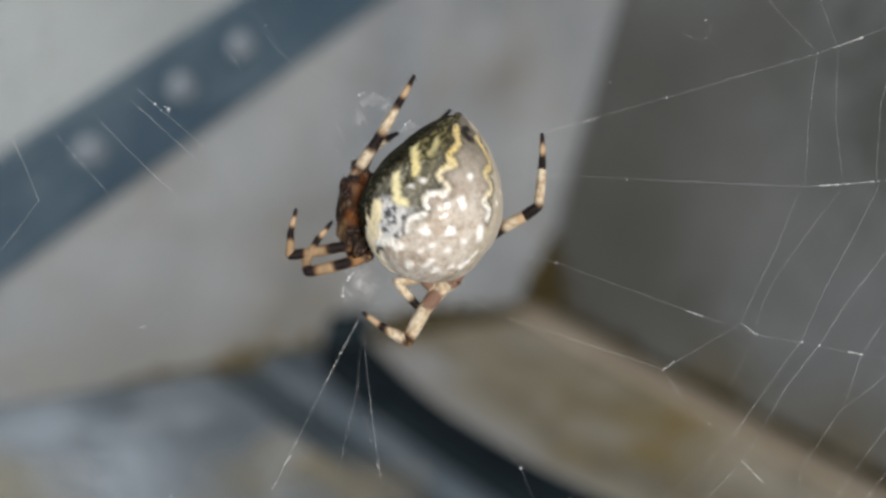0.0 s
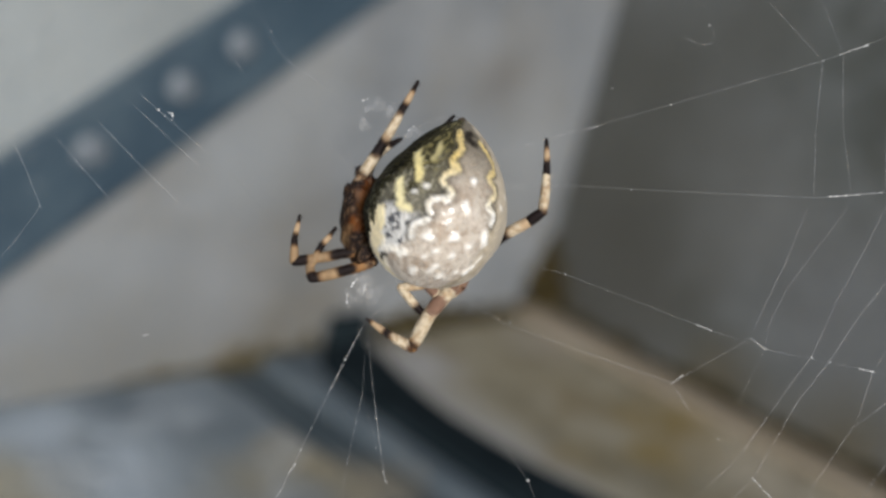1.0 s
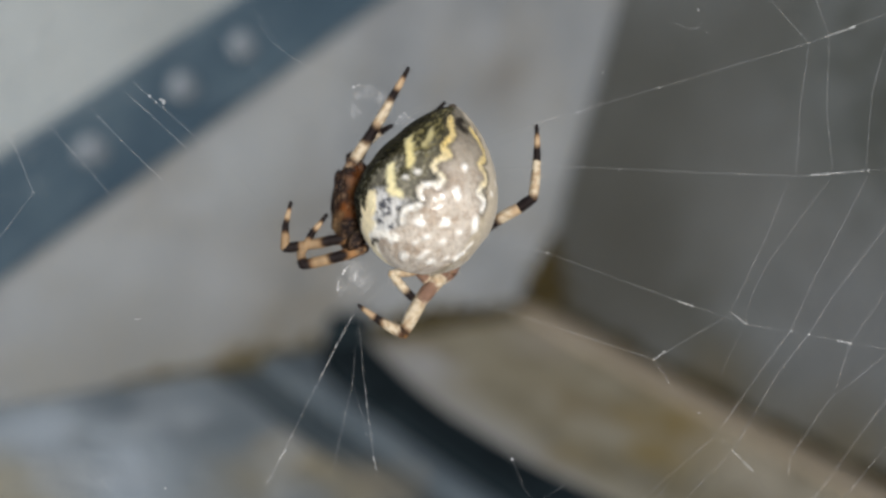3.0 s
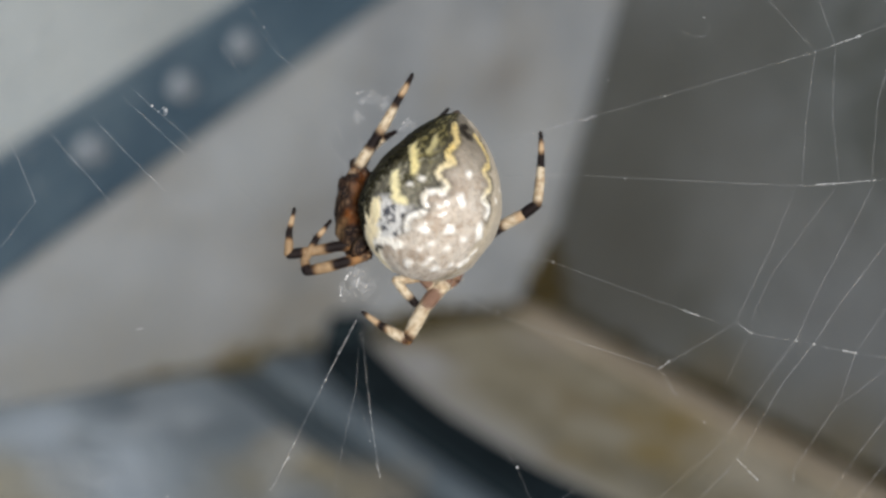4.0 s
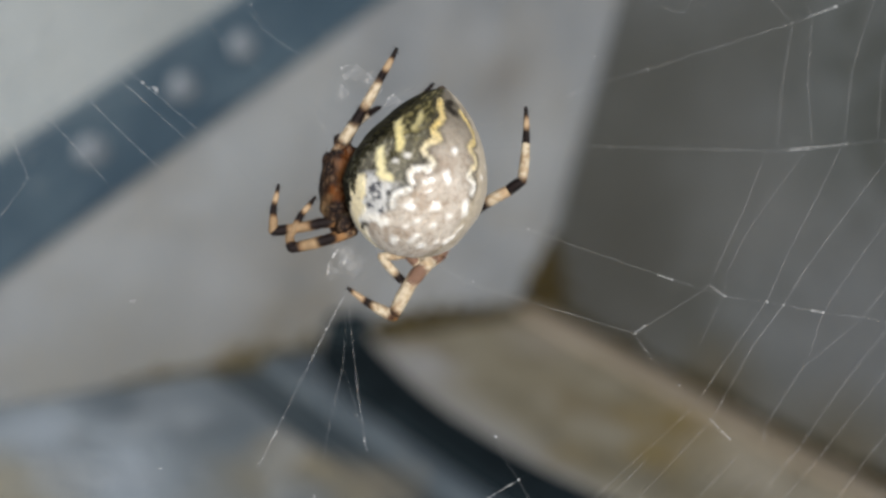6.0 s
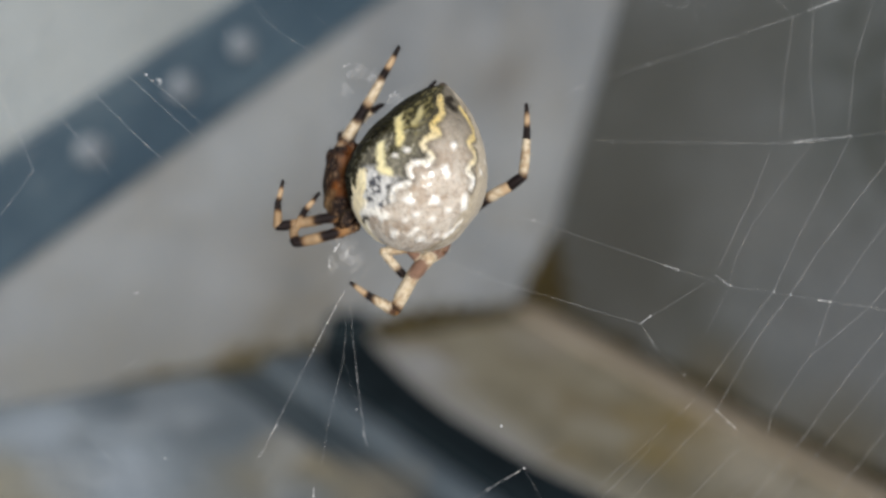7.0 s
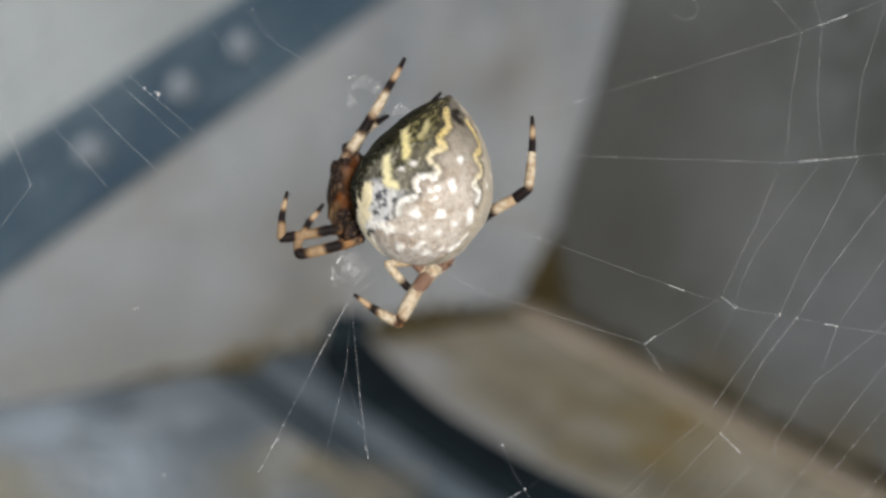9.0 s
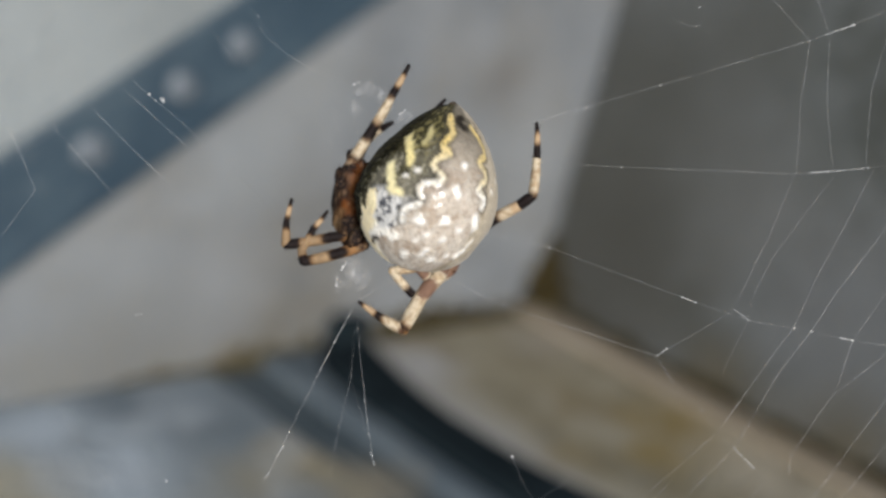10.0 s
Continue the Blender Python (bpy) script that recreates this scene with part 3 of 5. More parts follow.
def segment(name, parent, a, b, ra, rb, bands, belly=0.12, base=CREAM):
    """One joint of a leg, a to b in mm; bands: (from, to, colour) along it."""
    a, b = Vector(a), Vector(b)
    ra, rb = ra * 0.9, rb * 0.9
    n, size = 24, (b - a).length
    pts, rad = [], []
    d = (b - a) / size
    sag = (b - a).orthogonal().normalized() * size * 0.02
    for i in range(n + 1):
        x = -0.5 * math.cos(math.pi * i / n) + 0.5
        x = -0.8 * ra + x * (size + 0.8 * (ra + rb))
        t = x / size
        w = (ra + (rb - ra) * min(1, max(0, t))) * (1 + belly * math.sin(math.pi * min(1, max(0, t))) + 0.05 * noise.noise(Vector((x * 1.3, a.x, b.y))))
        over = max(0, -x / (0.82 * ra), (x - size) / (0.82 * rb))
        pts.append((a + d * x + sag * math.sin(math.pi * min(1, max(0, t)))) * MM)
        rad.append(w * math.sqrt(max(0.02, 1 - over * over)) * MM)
    bm = bmesh.new()
    tube(bm, pts, rad, 14)
    # short bristles
    rng = random.Random(name + str(round(a.x * 10)) + str(round(b.y * 10)))
    u = d.orthogonal().normalized()
    v = d.cross(u)
    hair = []
    for _ in range(int(10 + (b - a).length * 9)):
        t, w = rng.uniform(0.05, 0.97), rng.uniform(0, 2 * math.pi)
        k = min(n - 2, 2 + int(t * (n - 4)))
        out = u * math.cos(w) + v * math.sin(w)
        foot = pts[k] + out * rad[k] * 0.95
        hair.append((foot, foot + (out * 0.75 + d * rng.uniform(0.4, 1.0)) * rng.uniform(0.22, 0.45) * MM, t))
    for foot, tip, t in hair:
        tube(bm, (foot, tip), (0.011 * MM, 0.003 * MM), 3)
    ob = part(name, bm, M_LEG, parent, smooth=True)
    me = ob.data
    co = np.array([tuple(w.co) for w in me.vertices]) / MM
    t = np.clip((co - np.array(a)) @ np.array(d) / (b - a).length, 0, 1)
    nz = wobble(co, 2.2, 4.0)
    t2 = t + 0.05 * nz
    col = np.tile(base, (len(t), 1)).astype(float)
    col = blend(col, TAN, step(nz, 0.10, 0.5) * 0.7)
    fine = wobble(co, 5.0, 9.0)
    off = co - np.array(a) - np.outer((co - np.array(a)) @ np.array(d), np.array(d))
    face = off[:, 2] / (np.linalg.norm(off, axis=1) + 1e-6)
    col = blend(col, (0.24, 0.15, 0.085), step(fine + 0.4 * nz, 0.22, 0.3) * 0.5)
    for lo, hi, c, *oval in bands:
        bend = np.clip((t2 - lo) / (hi - lo), 0, 1)
        round_off = step(face, 0.80 - 0.80 * np.sin(np.pi * bend), 0.5) if oval else 1.0
        if c == DARK:
            col = blend(col, (0.15, 0.068, 0.026), step(t2, lo - 0.05, 0.16) * step(-t2, -hi - 0.05, 0.16) * round_off * 0.75)
        col = blend(col, c, step(t2, lo, 0.14) * step(-t2, -hi, 0.14) * round_off)
        if c not in (DARK, CREAM, TAN, ROSE, RUST, HONEY):
            spot = step(t2, lo, 0.1) * step(-t2, -hi, 0.1)
            col = blend(col, DARK, spot * step(nz, 0.05, 0.3))
            col = blend(col, TAN, spot * step(fine, 0.22, 0.2) * 0.6)
    paint(ob, col)
    return ob


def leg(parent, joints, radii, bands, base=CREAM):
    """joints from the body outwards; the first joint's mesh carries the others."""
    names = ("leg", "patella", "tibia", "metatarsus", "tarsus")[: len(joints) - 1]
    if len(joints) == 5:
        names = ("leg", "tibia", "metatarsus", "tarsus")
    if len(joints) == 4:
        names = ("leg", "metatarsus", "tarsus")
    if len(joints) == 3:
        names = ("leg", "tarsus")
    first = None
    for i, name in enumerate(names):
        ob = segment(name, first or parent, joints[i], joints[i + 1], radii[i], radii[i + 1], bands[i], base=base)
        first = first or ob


def chest_colours(at):
    """Blotches of the head and chest: nearly black clumps, rust towards the abdomen, tan bristles."""
    coarse, fine, grain = wobble(at, 1.1, 2.0), wobble(at, 2.9, 1.0), wobble(at, 6.0, 4.0)
    col = np.tile([0.024, 0.012, 0.007], (len(at), 1))
    col = blend(col, (0.012, 0.008, 0.007), step(coarse + 0.5 * fine, 0.05, 0.4))
    for x, y, r, tint in ((-5.85, 1.05, 0.90, (0.175, 0.055, 0.011)), (-5.90, 0.05, 0.70, (0.115, 0.042, 0.008)), (-6.70, -1.70, 0.70, (0.175, 0.057, 0.012)), (-6.00, -1.40, 0.80, (0.085, 0.028, 0.006)),
                          (-7.60, -3.00, 0.45, (0.26, 0.165, 0.085)), (-7.35, -2.20, 0.35, (0.17, 0.095, 0.045)), (-5.80, -3.70, 0.45, (0.13, 0.095, 0.06)), (-6.55, 0.85, 0.35, (0.16, 0.095, 0.06)),
                          (-6.60, 1.75, 0.55, (0.012, 0.008, 0.008)), (-6.70, 2.95, 0.60, (0.012, 0.008, 0.008)), (-7.45, 0.45, 0.75, (0.012, 0.008, 0.008)), (-6.70, -3.00, 0.72, (0.012, 0.008, 0.008)), (-5.40, -4.20, 0.75, (0.014, 0.008, 0.008)), (-7.75, -1.00, 0.40, (0.012, 0.008, 0.008))):
        d = np.hypot(at[:, 0] - x, at[:, 1] - y)
        col = blend(col, tint, step(r + 0.45 * coarse + 0.40 * fine - d, 0.0, 0.5) * 0.95)
    return blend(col, (0.22, 0.135, 0.075), step(grain + 0.4 * fine, 0.38, 0.14) * 0.5)


def build_spider():
    spider = new("spider")
    tagged(spider, "orb-weaver spider with mottled cream abdomen and banded legs", "spider")
    spider.matrix_world = HOME
    abdomen(spider)
    # head and chest, mostly behind the abdomen
    bm = bmesh.new()
    bmesh.ops.create_uvsphere(bm, u_segments=48, v_segments=32, radius=1)
    for v in bm.verts:
        c = v.co.copy()
        pinch = 1 - 0.28 * max(0, -c.y) ** 1.5
        v.co = Vector((c.x * 1.95 * pinch, c.y * 4.0, c.z * 1.7 * pinch - 0.25 * (1 - abs(c.x)) * max(0, c.z)))
        v.co *= 1 + 0.19 * noise.noise(c * 2.6) + 0.10 * noise.noise(c * 7)
    m = Matrix.Translation(Vector((-6.18, -1.62, -1.7)) * MM) @ pose(0, 0, 0, 0, 20, -6) @ Matrix.Scale(MM, 4)
    bmesh.ops.transform(bm, matrix=m, verts=bm.verts)
    ob = part("cephalothorax", bm, M_LEG, spider, "rusty brown hairy head and chest", True)
    co = np.array([tuple(v.co) for v in ob.data.vertices]) / MM
    paint(ob, chest_colours(co))
    rng = random.Random(8)
    bm = bmesh.new()
    polys = ob.data.polygons
    for _ in range(260):
        f = polys[rng.randrange(len(polys))]
        out = f.normal + Vector((rng.uniform(-1, 1), rng.uniform(-1, 1), rng.uniform(-1, 1))) * 0.5
        tube(bm, (f.center, f.center + out * rng.uniform(0.2, 0.5) * MM), (0.014 * MM, 0.003 * MM), 3)
    fur = part("fur", bm, M_LEG, ob, "short tawny hairs")
    paint(fur, np.tile([0.040, 0.022, 0.012], (len(fur.data.vertices), 1)))
    tagged(fur, kind="stuff")
    # leg bases crowded along the chest
    for k, (p, r, tilt) in enumerate((((-7.50, 0.10, -1.4), 0.74, 60), ((-7.72, -1.54, -1.3), 0.70, 80), ((-7.55, -2.90, -1.1), 0.72, 100), ((-6.87, -4.24, -1), 0.62, 140), ((-6.25, -5.01, -0.7), 0.55, 160),
                                      ((-6.70, -2.80, -0.25), 0.72, 20), ((-6.20, -4.20, -0.10), 0.74, 60), ((-7.45, 0.62, -0.50), 0.62, 75), ((-6.62, 1.75, -0.60), 0.50, 10), ((-6.72, 2.95, -0.90), 0.34, 60), ((-7.62, 1.25, -0.55), 0.42, 70), ((-7.86, -0.75, -0.75), 0.46, 85), ((-7.30, -3.70, -0.55), 0.44, 120))):
        bm = bmesh.new()
        bmesh.ops.create_uvsphere(bm, u_segments=28, v_segments=20, radius=r)
        for v in bm.verts:
            lump = 1 + 0.22 * noise.noise(v.co * 1.7 + Vector((k * 4, 0, 0))) + 0.10 * noise.noise(v.co * 5.5 + Vector((0, k * 3, 0)))
            v.co = Vector((v.co.x * 1.45, v.co.y * 0.82, v.co.z * 0.72)) * lump * MM
        bmesh.ops.transform(bm, matrix=Matrix.Translation((Vector(p) + Vector((0.16, 0, -0.28))) * MM) @ pose(0, 0, 0, 0, 0, tilt), verts=bm.verts)
        for f in list(bm.faces)[::9]:
            out = f.normal + Vector((rng.uniform(-1, 1), rng.uniform(-1, 1), rng.uniform(-1, 1))) * 0.6
            at = f.calc_center_median()
            tube(bm, (at, at + out * rng.uniform(0.15, 0.38) * MM), (0.014 * MM, 0.003 * MM), 3)
        coxa = part("coxa", bm, M_LEG, spider, smooth=True)
        at = np.array([tuple(v.co) for v in coxa.data.vertices]) / MM
        paint(coxa, chest_colours(at))
    # spinnerets at the rear tip
    bm = bmesh.new()
    tube(bm, [Vector(p) * MM for p in ((2.20, 5.85, 1), (2.20, 6.50, 1), (2.10, 6.92, 1))], [0.75 * MM, 0.55 * MM, 0.25 * MM], 14)
    ob = part("spinneret", bm, M_LEG, spider, smooth=True)
    paint(ob, np.tile([0.10, 0.075, 0.06], (len(ob.data.vertices), 1)))

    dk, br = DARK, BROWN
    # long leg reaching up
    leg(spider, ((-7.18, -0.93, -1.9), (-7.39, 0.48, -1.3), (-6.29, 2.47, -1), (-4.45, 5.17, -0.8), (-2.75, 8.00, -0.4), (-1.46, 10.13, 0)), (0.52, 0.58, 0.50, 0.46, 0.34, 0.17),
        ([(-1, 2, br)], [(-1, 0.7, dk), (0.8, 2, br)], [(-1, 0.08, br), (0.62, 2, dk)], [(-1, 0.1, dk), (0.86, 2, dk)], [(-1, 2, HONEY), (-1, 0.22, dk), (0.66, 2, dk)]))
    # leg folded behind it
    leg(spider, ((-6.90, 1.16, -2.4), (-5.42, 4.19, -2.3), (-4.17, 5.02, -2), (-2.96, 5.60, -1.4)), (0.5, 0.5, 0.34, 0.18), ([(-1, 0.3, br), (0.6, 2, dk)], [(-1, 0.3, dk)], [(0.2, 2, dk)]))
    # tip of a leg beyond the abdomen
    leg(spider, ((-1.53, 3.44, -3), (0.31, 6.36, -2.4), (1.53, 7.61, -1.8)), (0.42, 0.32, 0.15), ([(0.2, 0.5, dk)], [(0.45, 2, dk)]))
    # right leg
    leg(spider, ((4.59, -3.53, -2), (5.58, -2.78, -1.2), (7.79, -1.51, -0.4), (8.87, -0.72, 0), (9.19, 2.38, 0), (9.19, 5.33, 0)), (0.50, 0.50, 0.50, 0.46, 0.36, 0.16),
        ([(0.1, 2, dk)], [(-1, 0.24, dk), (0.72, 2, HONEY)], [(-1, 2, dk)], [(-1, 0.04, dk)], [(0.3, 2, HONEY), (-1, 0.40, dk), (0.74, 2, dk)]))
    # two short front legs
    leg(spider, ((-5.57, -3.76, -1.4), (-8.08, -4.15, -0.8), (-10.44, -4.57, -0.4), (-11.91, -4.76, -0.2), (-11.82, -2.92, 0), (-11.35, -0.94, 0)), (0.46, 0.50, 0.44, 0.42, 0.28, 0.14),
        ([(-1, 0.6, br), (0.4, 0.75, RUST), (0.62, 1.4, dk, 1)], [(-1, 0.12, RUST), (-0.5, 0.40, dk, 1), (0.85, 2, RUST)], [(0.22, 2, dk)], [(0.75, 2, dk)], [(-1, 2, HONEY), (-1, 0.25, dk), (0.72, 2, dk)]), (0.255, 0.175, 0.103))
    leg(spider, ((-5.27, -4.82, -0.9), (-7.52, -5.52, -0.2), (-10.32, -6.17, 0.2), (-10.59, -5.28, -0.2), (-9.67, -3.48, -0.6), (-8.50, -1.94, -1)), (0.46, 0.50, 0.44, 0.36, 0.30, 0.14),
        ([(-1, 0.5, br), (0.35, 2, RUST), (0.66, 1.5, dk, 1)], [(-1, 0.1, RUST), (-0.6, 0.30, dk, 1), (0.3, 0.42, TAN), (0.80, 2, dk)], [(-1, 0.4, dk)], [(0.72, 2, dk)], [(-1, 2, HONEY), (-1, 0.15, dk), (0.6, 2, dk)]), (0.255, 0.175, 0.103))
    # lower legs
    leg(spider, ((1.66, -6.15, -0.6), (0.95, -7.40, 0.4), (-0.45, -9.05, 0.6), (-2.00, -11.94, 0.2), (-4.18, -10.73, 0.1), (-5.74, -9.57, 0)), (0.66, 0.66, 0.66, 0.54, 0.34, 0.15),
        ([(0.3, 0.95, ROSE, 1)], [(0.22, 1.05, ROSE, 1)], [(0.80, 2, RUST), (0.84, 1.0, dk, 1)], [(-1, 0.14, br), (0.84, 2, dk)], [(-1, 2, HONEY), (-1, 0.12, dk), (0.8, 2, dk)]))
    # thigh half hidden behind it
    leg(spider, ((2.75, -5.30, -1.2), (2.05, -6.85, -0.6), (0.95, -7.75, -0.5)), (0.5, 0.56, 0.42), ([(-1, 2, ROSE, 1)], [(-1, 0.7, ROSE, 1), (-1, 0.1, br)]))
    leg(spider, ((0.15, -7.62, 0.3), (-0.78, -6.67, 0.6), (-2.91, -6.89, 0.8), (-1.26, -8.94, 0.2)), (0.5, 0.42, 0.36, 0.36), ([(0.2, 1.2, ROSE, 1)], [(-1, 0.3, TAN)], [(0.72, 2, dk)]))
    return spider


# ---------------------------------------------------------------- the web
def thread(name, parent, points, radius, beads=0, seed=0, fade=0.0):
    """A silk thread through points in mm, a little uneven, with tiny droplets."""
    radius *= 0.84 if name == "spiral_thread" else 1.12
    rng = random.Random(seed)
    pts = []
    for a, b in zip(points, points[1:]):
        a, b = Vector((*a, 0)) if len(a) == 2 else Vector(a), Vector((*b, 0)) if len(b) == 2 else Vector(b)
        n = max(2, int((b - a).length / 1.2))
        pts += [a.lerp(b, k / n) for k in range(n)]
    last = points[-1]
    pts.append(Vector((*last, 0)) if len(last) == 2 else Vector(last))
    bm = bmesh.new()
    rad = []
    for k in range(len(pts)):
        t = k / (len(pts) - 1)
        # Uneven radius stands in for sparkle too.
        thin = 0.52 + 0.55 * abs(noise.noise(Vector((k * 0.21, seed * 3.1, 0)))) + 0.22 * rng.random() ** 2
        rad.append(radius * thin * (0.25 + 0.75 * min(1, t / 0.20) if name == "radial_thread" else 1) * (1 - 0.85 * (max(0, 1 - t / fade, 1 - (1 - t) / fade) if fade else 0)) * MM)
    tube(bm, [(p + Vector((rng.uniform(-1, 1), rng.uniform(-1, 1), 0)) * 0.012) * MM for p in pts], rad, 5)
    for _ in range(beads):
        k = rng.randrange(len(pts) - 1)
        p = pts[k].lerp(pts[k + 1], rng.random())
        m = Matrix.Translation(p * MM)
        bmesh.ops.create_icosphere(bm, subdivisions=1, radius=radius * rng.uniform(0.8, 1.7) * MM, matrix=m)
    return part(name, bm, M_SILK, parent, "", True)


def drop(bm, p, r):
    bmesh.ops.create_icosphere(bm, subdivisions=2, radius=r * 0.62 * MM, matrix=Matrix.Translation(Vector((*p, 0)) * MM))


def glint(bm, a, b, r):
    """A sun glint on a stretch of thread, modelled as fine, uneven white beads."""
    a, b = Vector((*a, 0)), Vector((*b, 0))
    rng = random.Random(round(a.x * 71 + b.y * 37))
    n = 16
    tube(bm, [a.lerp(b, k / n) * MM for k in range(n + 1)],
         [r * (0.09 + 0.32 * max(0, noise.noise(Vector((k * 0.55, a.x, a.y))) + 0.3)) * MM for k in range(n + 1)], 6)
    for k in range(max(2, int((b - a).length / 0.30))):
        at = a.lerp(b, rng.random())
        bmesh.ops.create_icosphere(bm, subdivisions=1, radius=r * rng.uniform(0.25, 0.62) * MM, matrix=Matrix.Translation(at * MM))
    bmesh.ops.create_icosphere(bm, subdivisions=2, radius=r * 0.72 * MM, matrix=Matrix.Translation(b * MM))


def curl(bm, c, size, turns, seed, r):
    """A loose tangle of silk."""
    pts = []
    for k in range(turns * 7):
        q = Vector((k * 0.23 + seed, seed * 1.7, 0.4))
        pts.append((Vector((*c, -2.5)) + Vector((noise.noise(q), noise.noise(q + Vector((9, 0, 0))), 0.4 * noise.noise(q + Vector((0, 5, 0))))) * size) * MM)
    tube(bm, smooth_path(pts, 3), [r * 0.45 * MM] * ((len(pts) - 1) * 3 + 1), 4)


def anchored(points):
    """Carries a thread on along its last stretch to the wall or floor that it is fixed to."""
    a, b = (HOME @ (Vector((*p, 0)) * MM) for p in points[-2:])
    way = (b - a).normalized()
    reach = [(-0.003 - b[k]) / way[k] for k in range(3) if way[k] < -1e-6]
    end = HOME.inverted() @ (b + way * min([0.6] + [r for r in reach if r > 0])) / MM
    return list(points) + [(end.x, end.y)]


def lerp2(a, b, t):
    return (a[0] + (b[0] - a[0]) * t, a[1] + (b[1] - a[1]) * t)


def build_web():
    web = new("orb_web")
    tagged(web, "fine white orb web of radial and spiral silk threads", "spider web")
    web.matrix_world = HOME
    sectors = {}

    def sector(name, fill):
        bm = bmesh.new()
        fill(bm)
        ob = part("knot_glint_silk", bm, M_KNOT_GLINT, web, "silk knots and tiny droplets, with sun glints modelled in white", True)
        sectors[name] = ob
        return ob

    def tuft(owner, spots, size, seed):
        bm = bmesh.new()
        for k, c in enumerate(spots):
            curl(bm, c, size, 9, seed + k * 3.7, 0.030)
        tagged(part("loose_silk", bm, M_SILK, owner, "faint wispy tuft of tangled silk", True), kind="stuff")

    # --- upper sector
    def fill(bm):
        glint(bm, (33.42, 12.49), (34.92, 13.00), 0.055)
        glint(bm, (34.92, 13.00), (35.87, 13.33), 0.10)
        glint(bm, (33.89, 1.08), (36.76, 1.32), 0.07)
        glint(bm, (12.49, 6.22), (13.91, 6.65), 0.030)
        drop(bm, (19.56, 8.34), 0.085)
        drop(bm, (32.14, 12.01), 0.06)
        drop(bm, (16.26, 1.51), 0.07)
        glint(bm, (32.28, 0.99), (33.79, 1.08), 0.10)
        drop(bm, (37.23, 1.36), 0.09)
        drop(bm, (14.85, 9.61), 0.07)
        drop(bm, (22.81, 14.80), 0.085)
    up = sector("upper", fill)
    r1 = [(-0.23, 1.41), (6.37, 4.62), (19.56, 8.34), (32.14, 12.01), (44.07, 16.49), (57.26, 21.68)]
    r2 = [(-0.23, 1.51), (11.08, 1.84), (20.50, 1.36), (31.34, 0.89), (37.85, 1.41), (57.73, 3.06)]
    thread("radial_thread", up, anchored(r1), 0.029, 24, 1)
    thread("radial_thread", up, anchored(r2), 0.029, 26, 2)
    steps = ((0, (27.81, 16.73), (32.14, 12.01), (31.11, 0.89)), (1, (32.28, 16.73), (33.84, 12.49), (34.26, 1.08)), (2, (35.58, 19.32), (39.35, 14.70), (37.00, 1.32)),
             (3, (37.94, 20.73), (42.18, 15.78), (39.92, 1.55)), (4, (40.30, 22.15), (45.01, 16.87), (42.89, 1.84)), (5, (42.65, 23.56), (48.31, 18.19), (45.95, 2.07)))
    for k, a, b, c in steps:
        thread("spiral_thread", up, [a, b, lerp2(lerp2(b, c, 0.5), (28.99, 6.12), 0.08), c], 0.022, 5, 20 + k)

    thread("loose_thread", up, [(20.60, 13.95), (21.21, 13.57), (21.92, 13.20), (22.86, 13.29), (23.24, 14.04), (23.05, 14.70), (22.58, 14.80)], 0.018, 5, 28, 0.5)
    thread("loose_thread", up, [(23.20, 13.90), (23.60, 12.80), (24.10, 11.20)], 0.007, 2, 29, 0.5)

    # --- lower sector
    def fill(bm):
        glint(bm, (21.20, -9.42), (22.50, -9.90), 0.080)
        glint(bm, (34.70, -12.86), (35.80, -13.09), 0.10)
        glint(bm, (25.78, -10.50), (26.95, -11.38), 0.06)
        drop(bm, (9.27, -26.33), 0.12)
        drop(bm, (10.77, -29.24), 0.12)
        glint(bm, (8.90, -26.55), (6.04, -28.10), 0.05)
        glint(bm, (19.47, -14.61), (20.70, -16.55), 0.028)
        glint(bm, (19.18, -14.42), (20.13, -13.71), 0.075)
        glint(bm, (25.78, -21.91), (26.54, -22.67), 0.06)
        glint(bm, (26.82, -22.95), (27.57, -23.71), 0.075)
        drop(bm, (10.37, -5.42), 0.075)
        drop(bm, (27.10, -11.41), 0.07)
        drop(bm, (30.82, -12.05), 0.10)
        drop(bm, (32.30, -12.34), 0.10)
        drop(bm, (7.40, -22.57), 0.15)
        drop(bm, (23.10, -18.85), 0.07)
        drop(bm, (5.75, -9.57), 0.06)
    low = sector("lower", fill)
    r3 = [(0.24, -3.30), (4.95, -4.24), (10.37, -5.42), (13.90, -6.74), (21.30, -9.45), (26.98, -11.42), (32.26, -12.34), (35.75, -13.08), (39.40, -13.66), (57.73, -18.00)]
    r4 = [(0.00, -6.60), (5.56, -9.80), (11.08, -11.60), (19.30, -14.34), (20.74, -16.66), (23.02, -18.88), (24.45, -20.66), (26.17, -22.44), (28.49, -25.03), (31.24, -28.41), (40.30, -37.60)]
    thread("radial_thread", low, anchored(r3), 0.024, 30, 4)
    thread("radial_thread", low, r4[:4], 0.015, 14, 3)
    thread("radial_thread", low, anchored(r4[3:]), 0.014, 22, 5)
    thread("radial_thread", low, [(1.18, -11.78), (4.48, -18.62), (7.40, -22.57), (8.31, -24.88), (9.27, -26.33), (10.77, -29.24), (16.73, -39.59)], 0.008, 5, 6, 0.3)
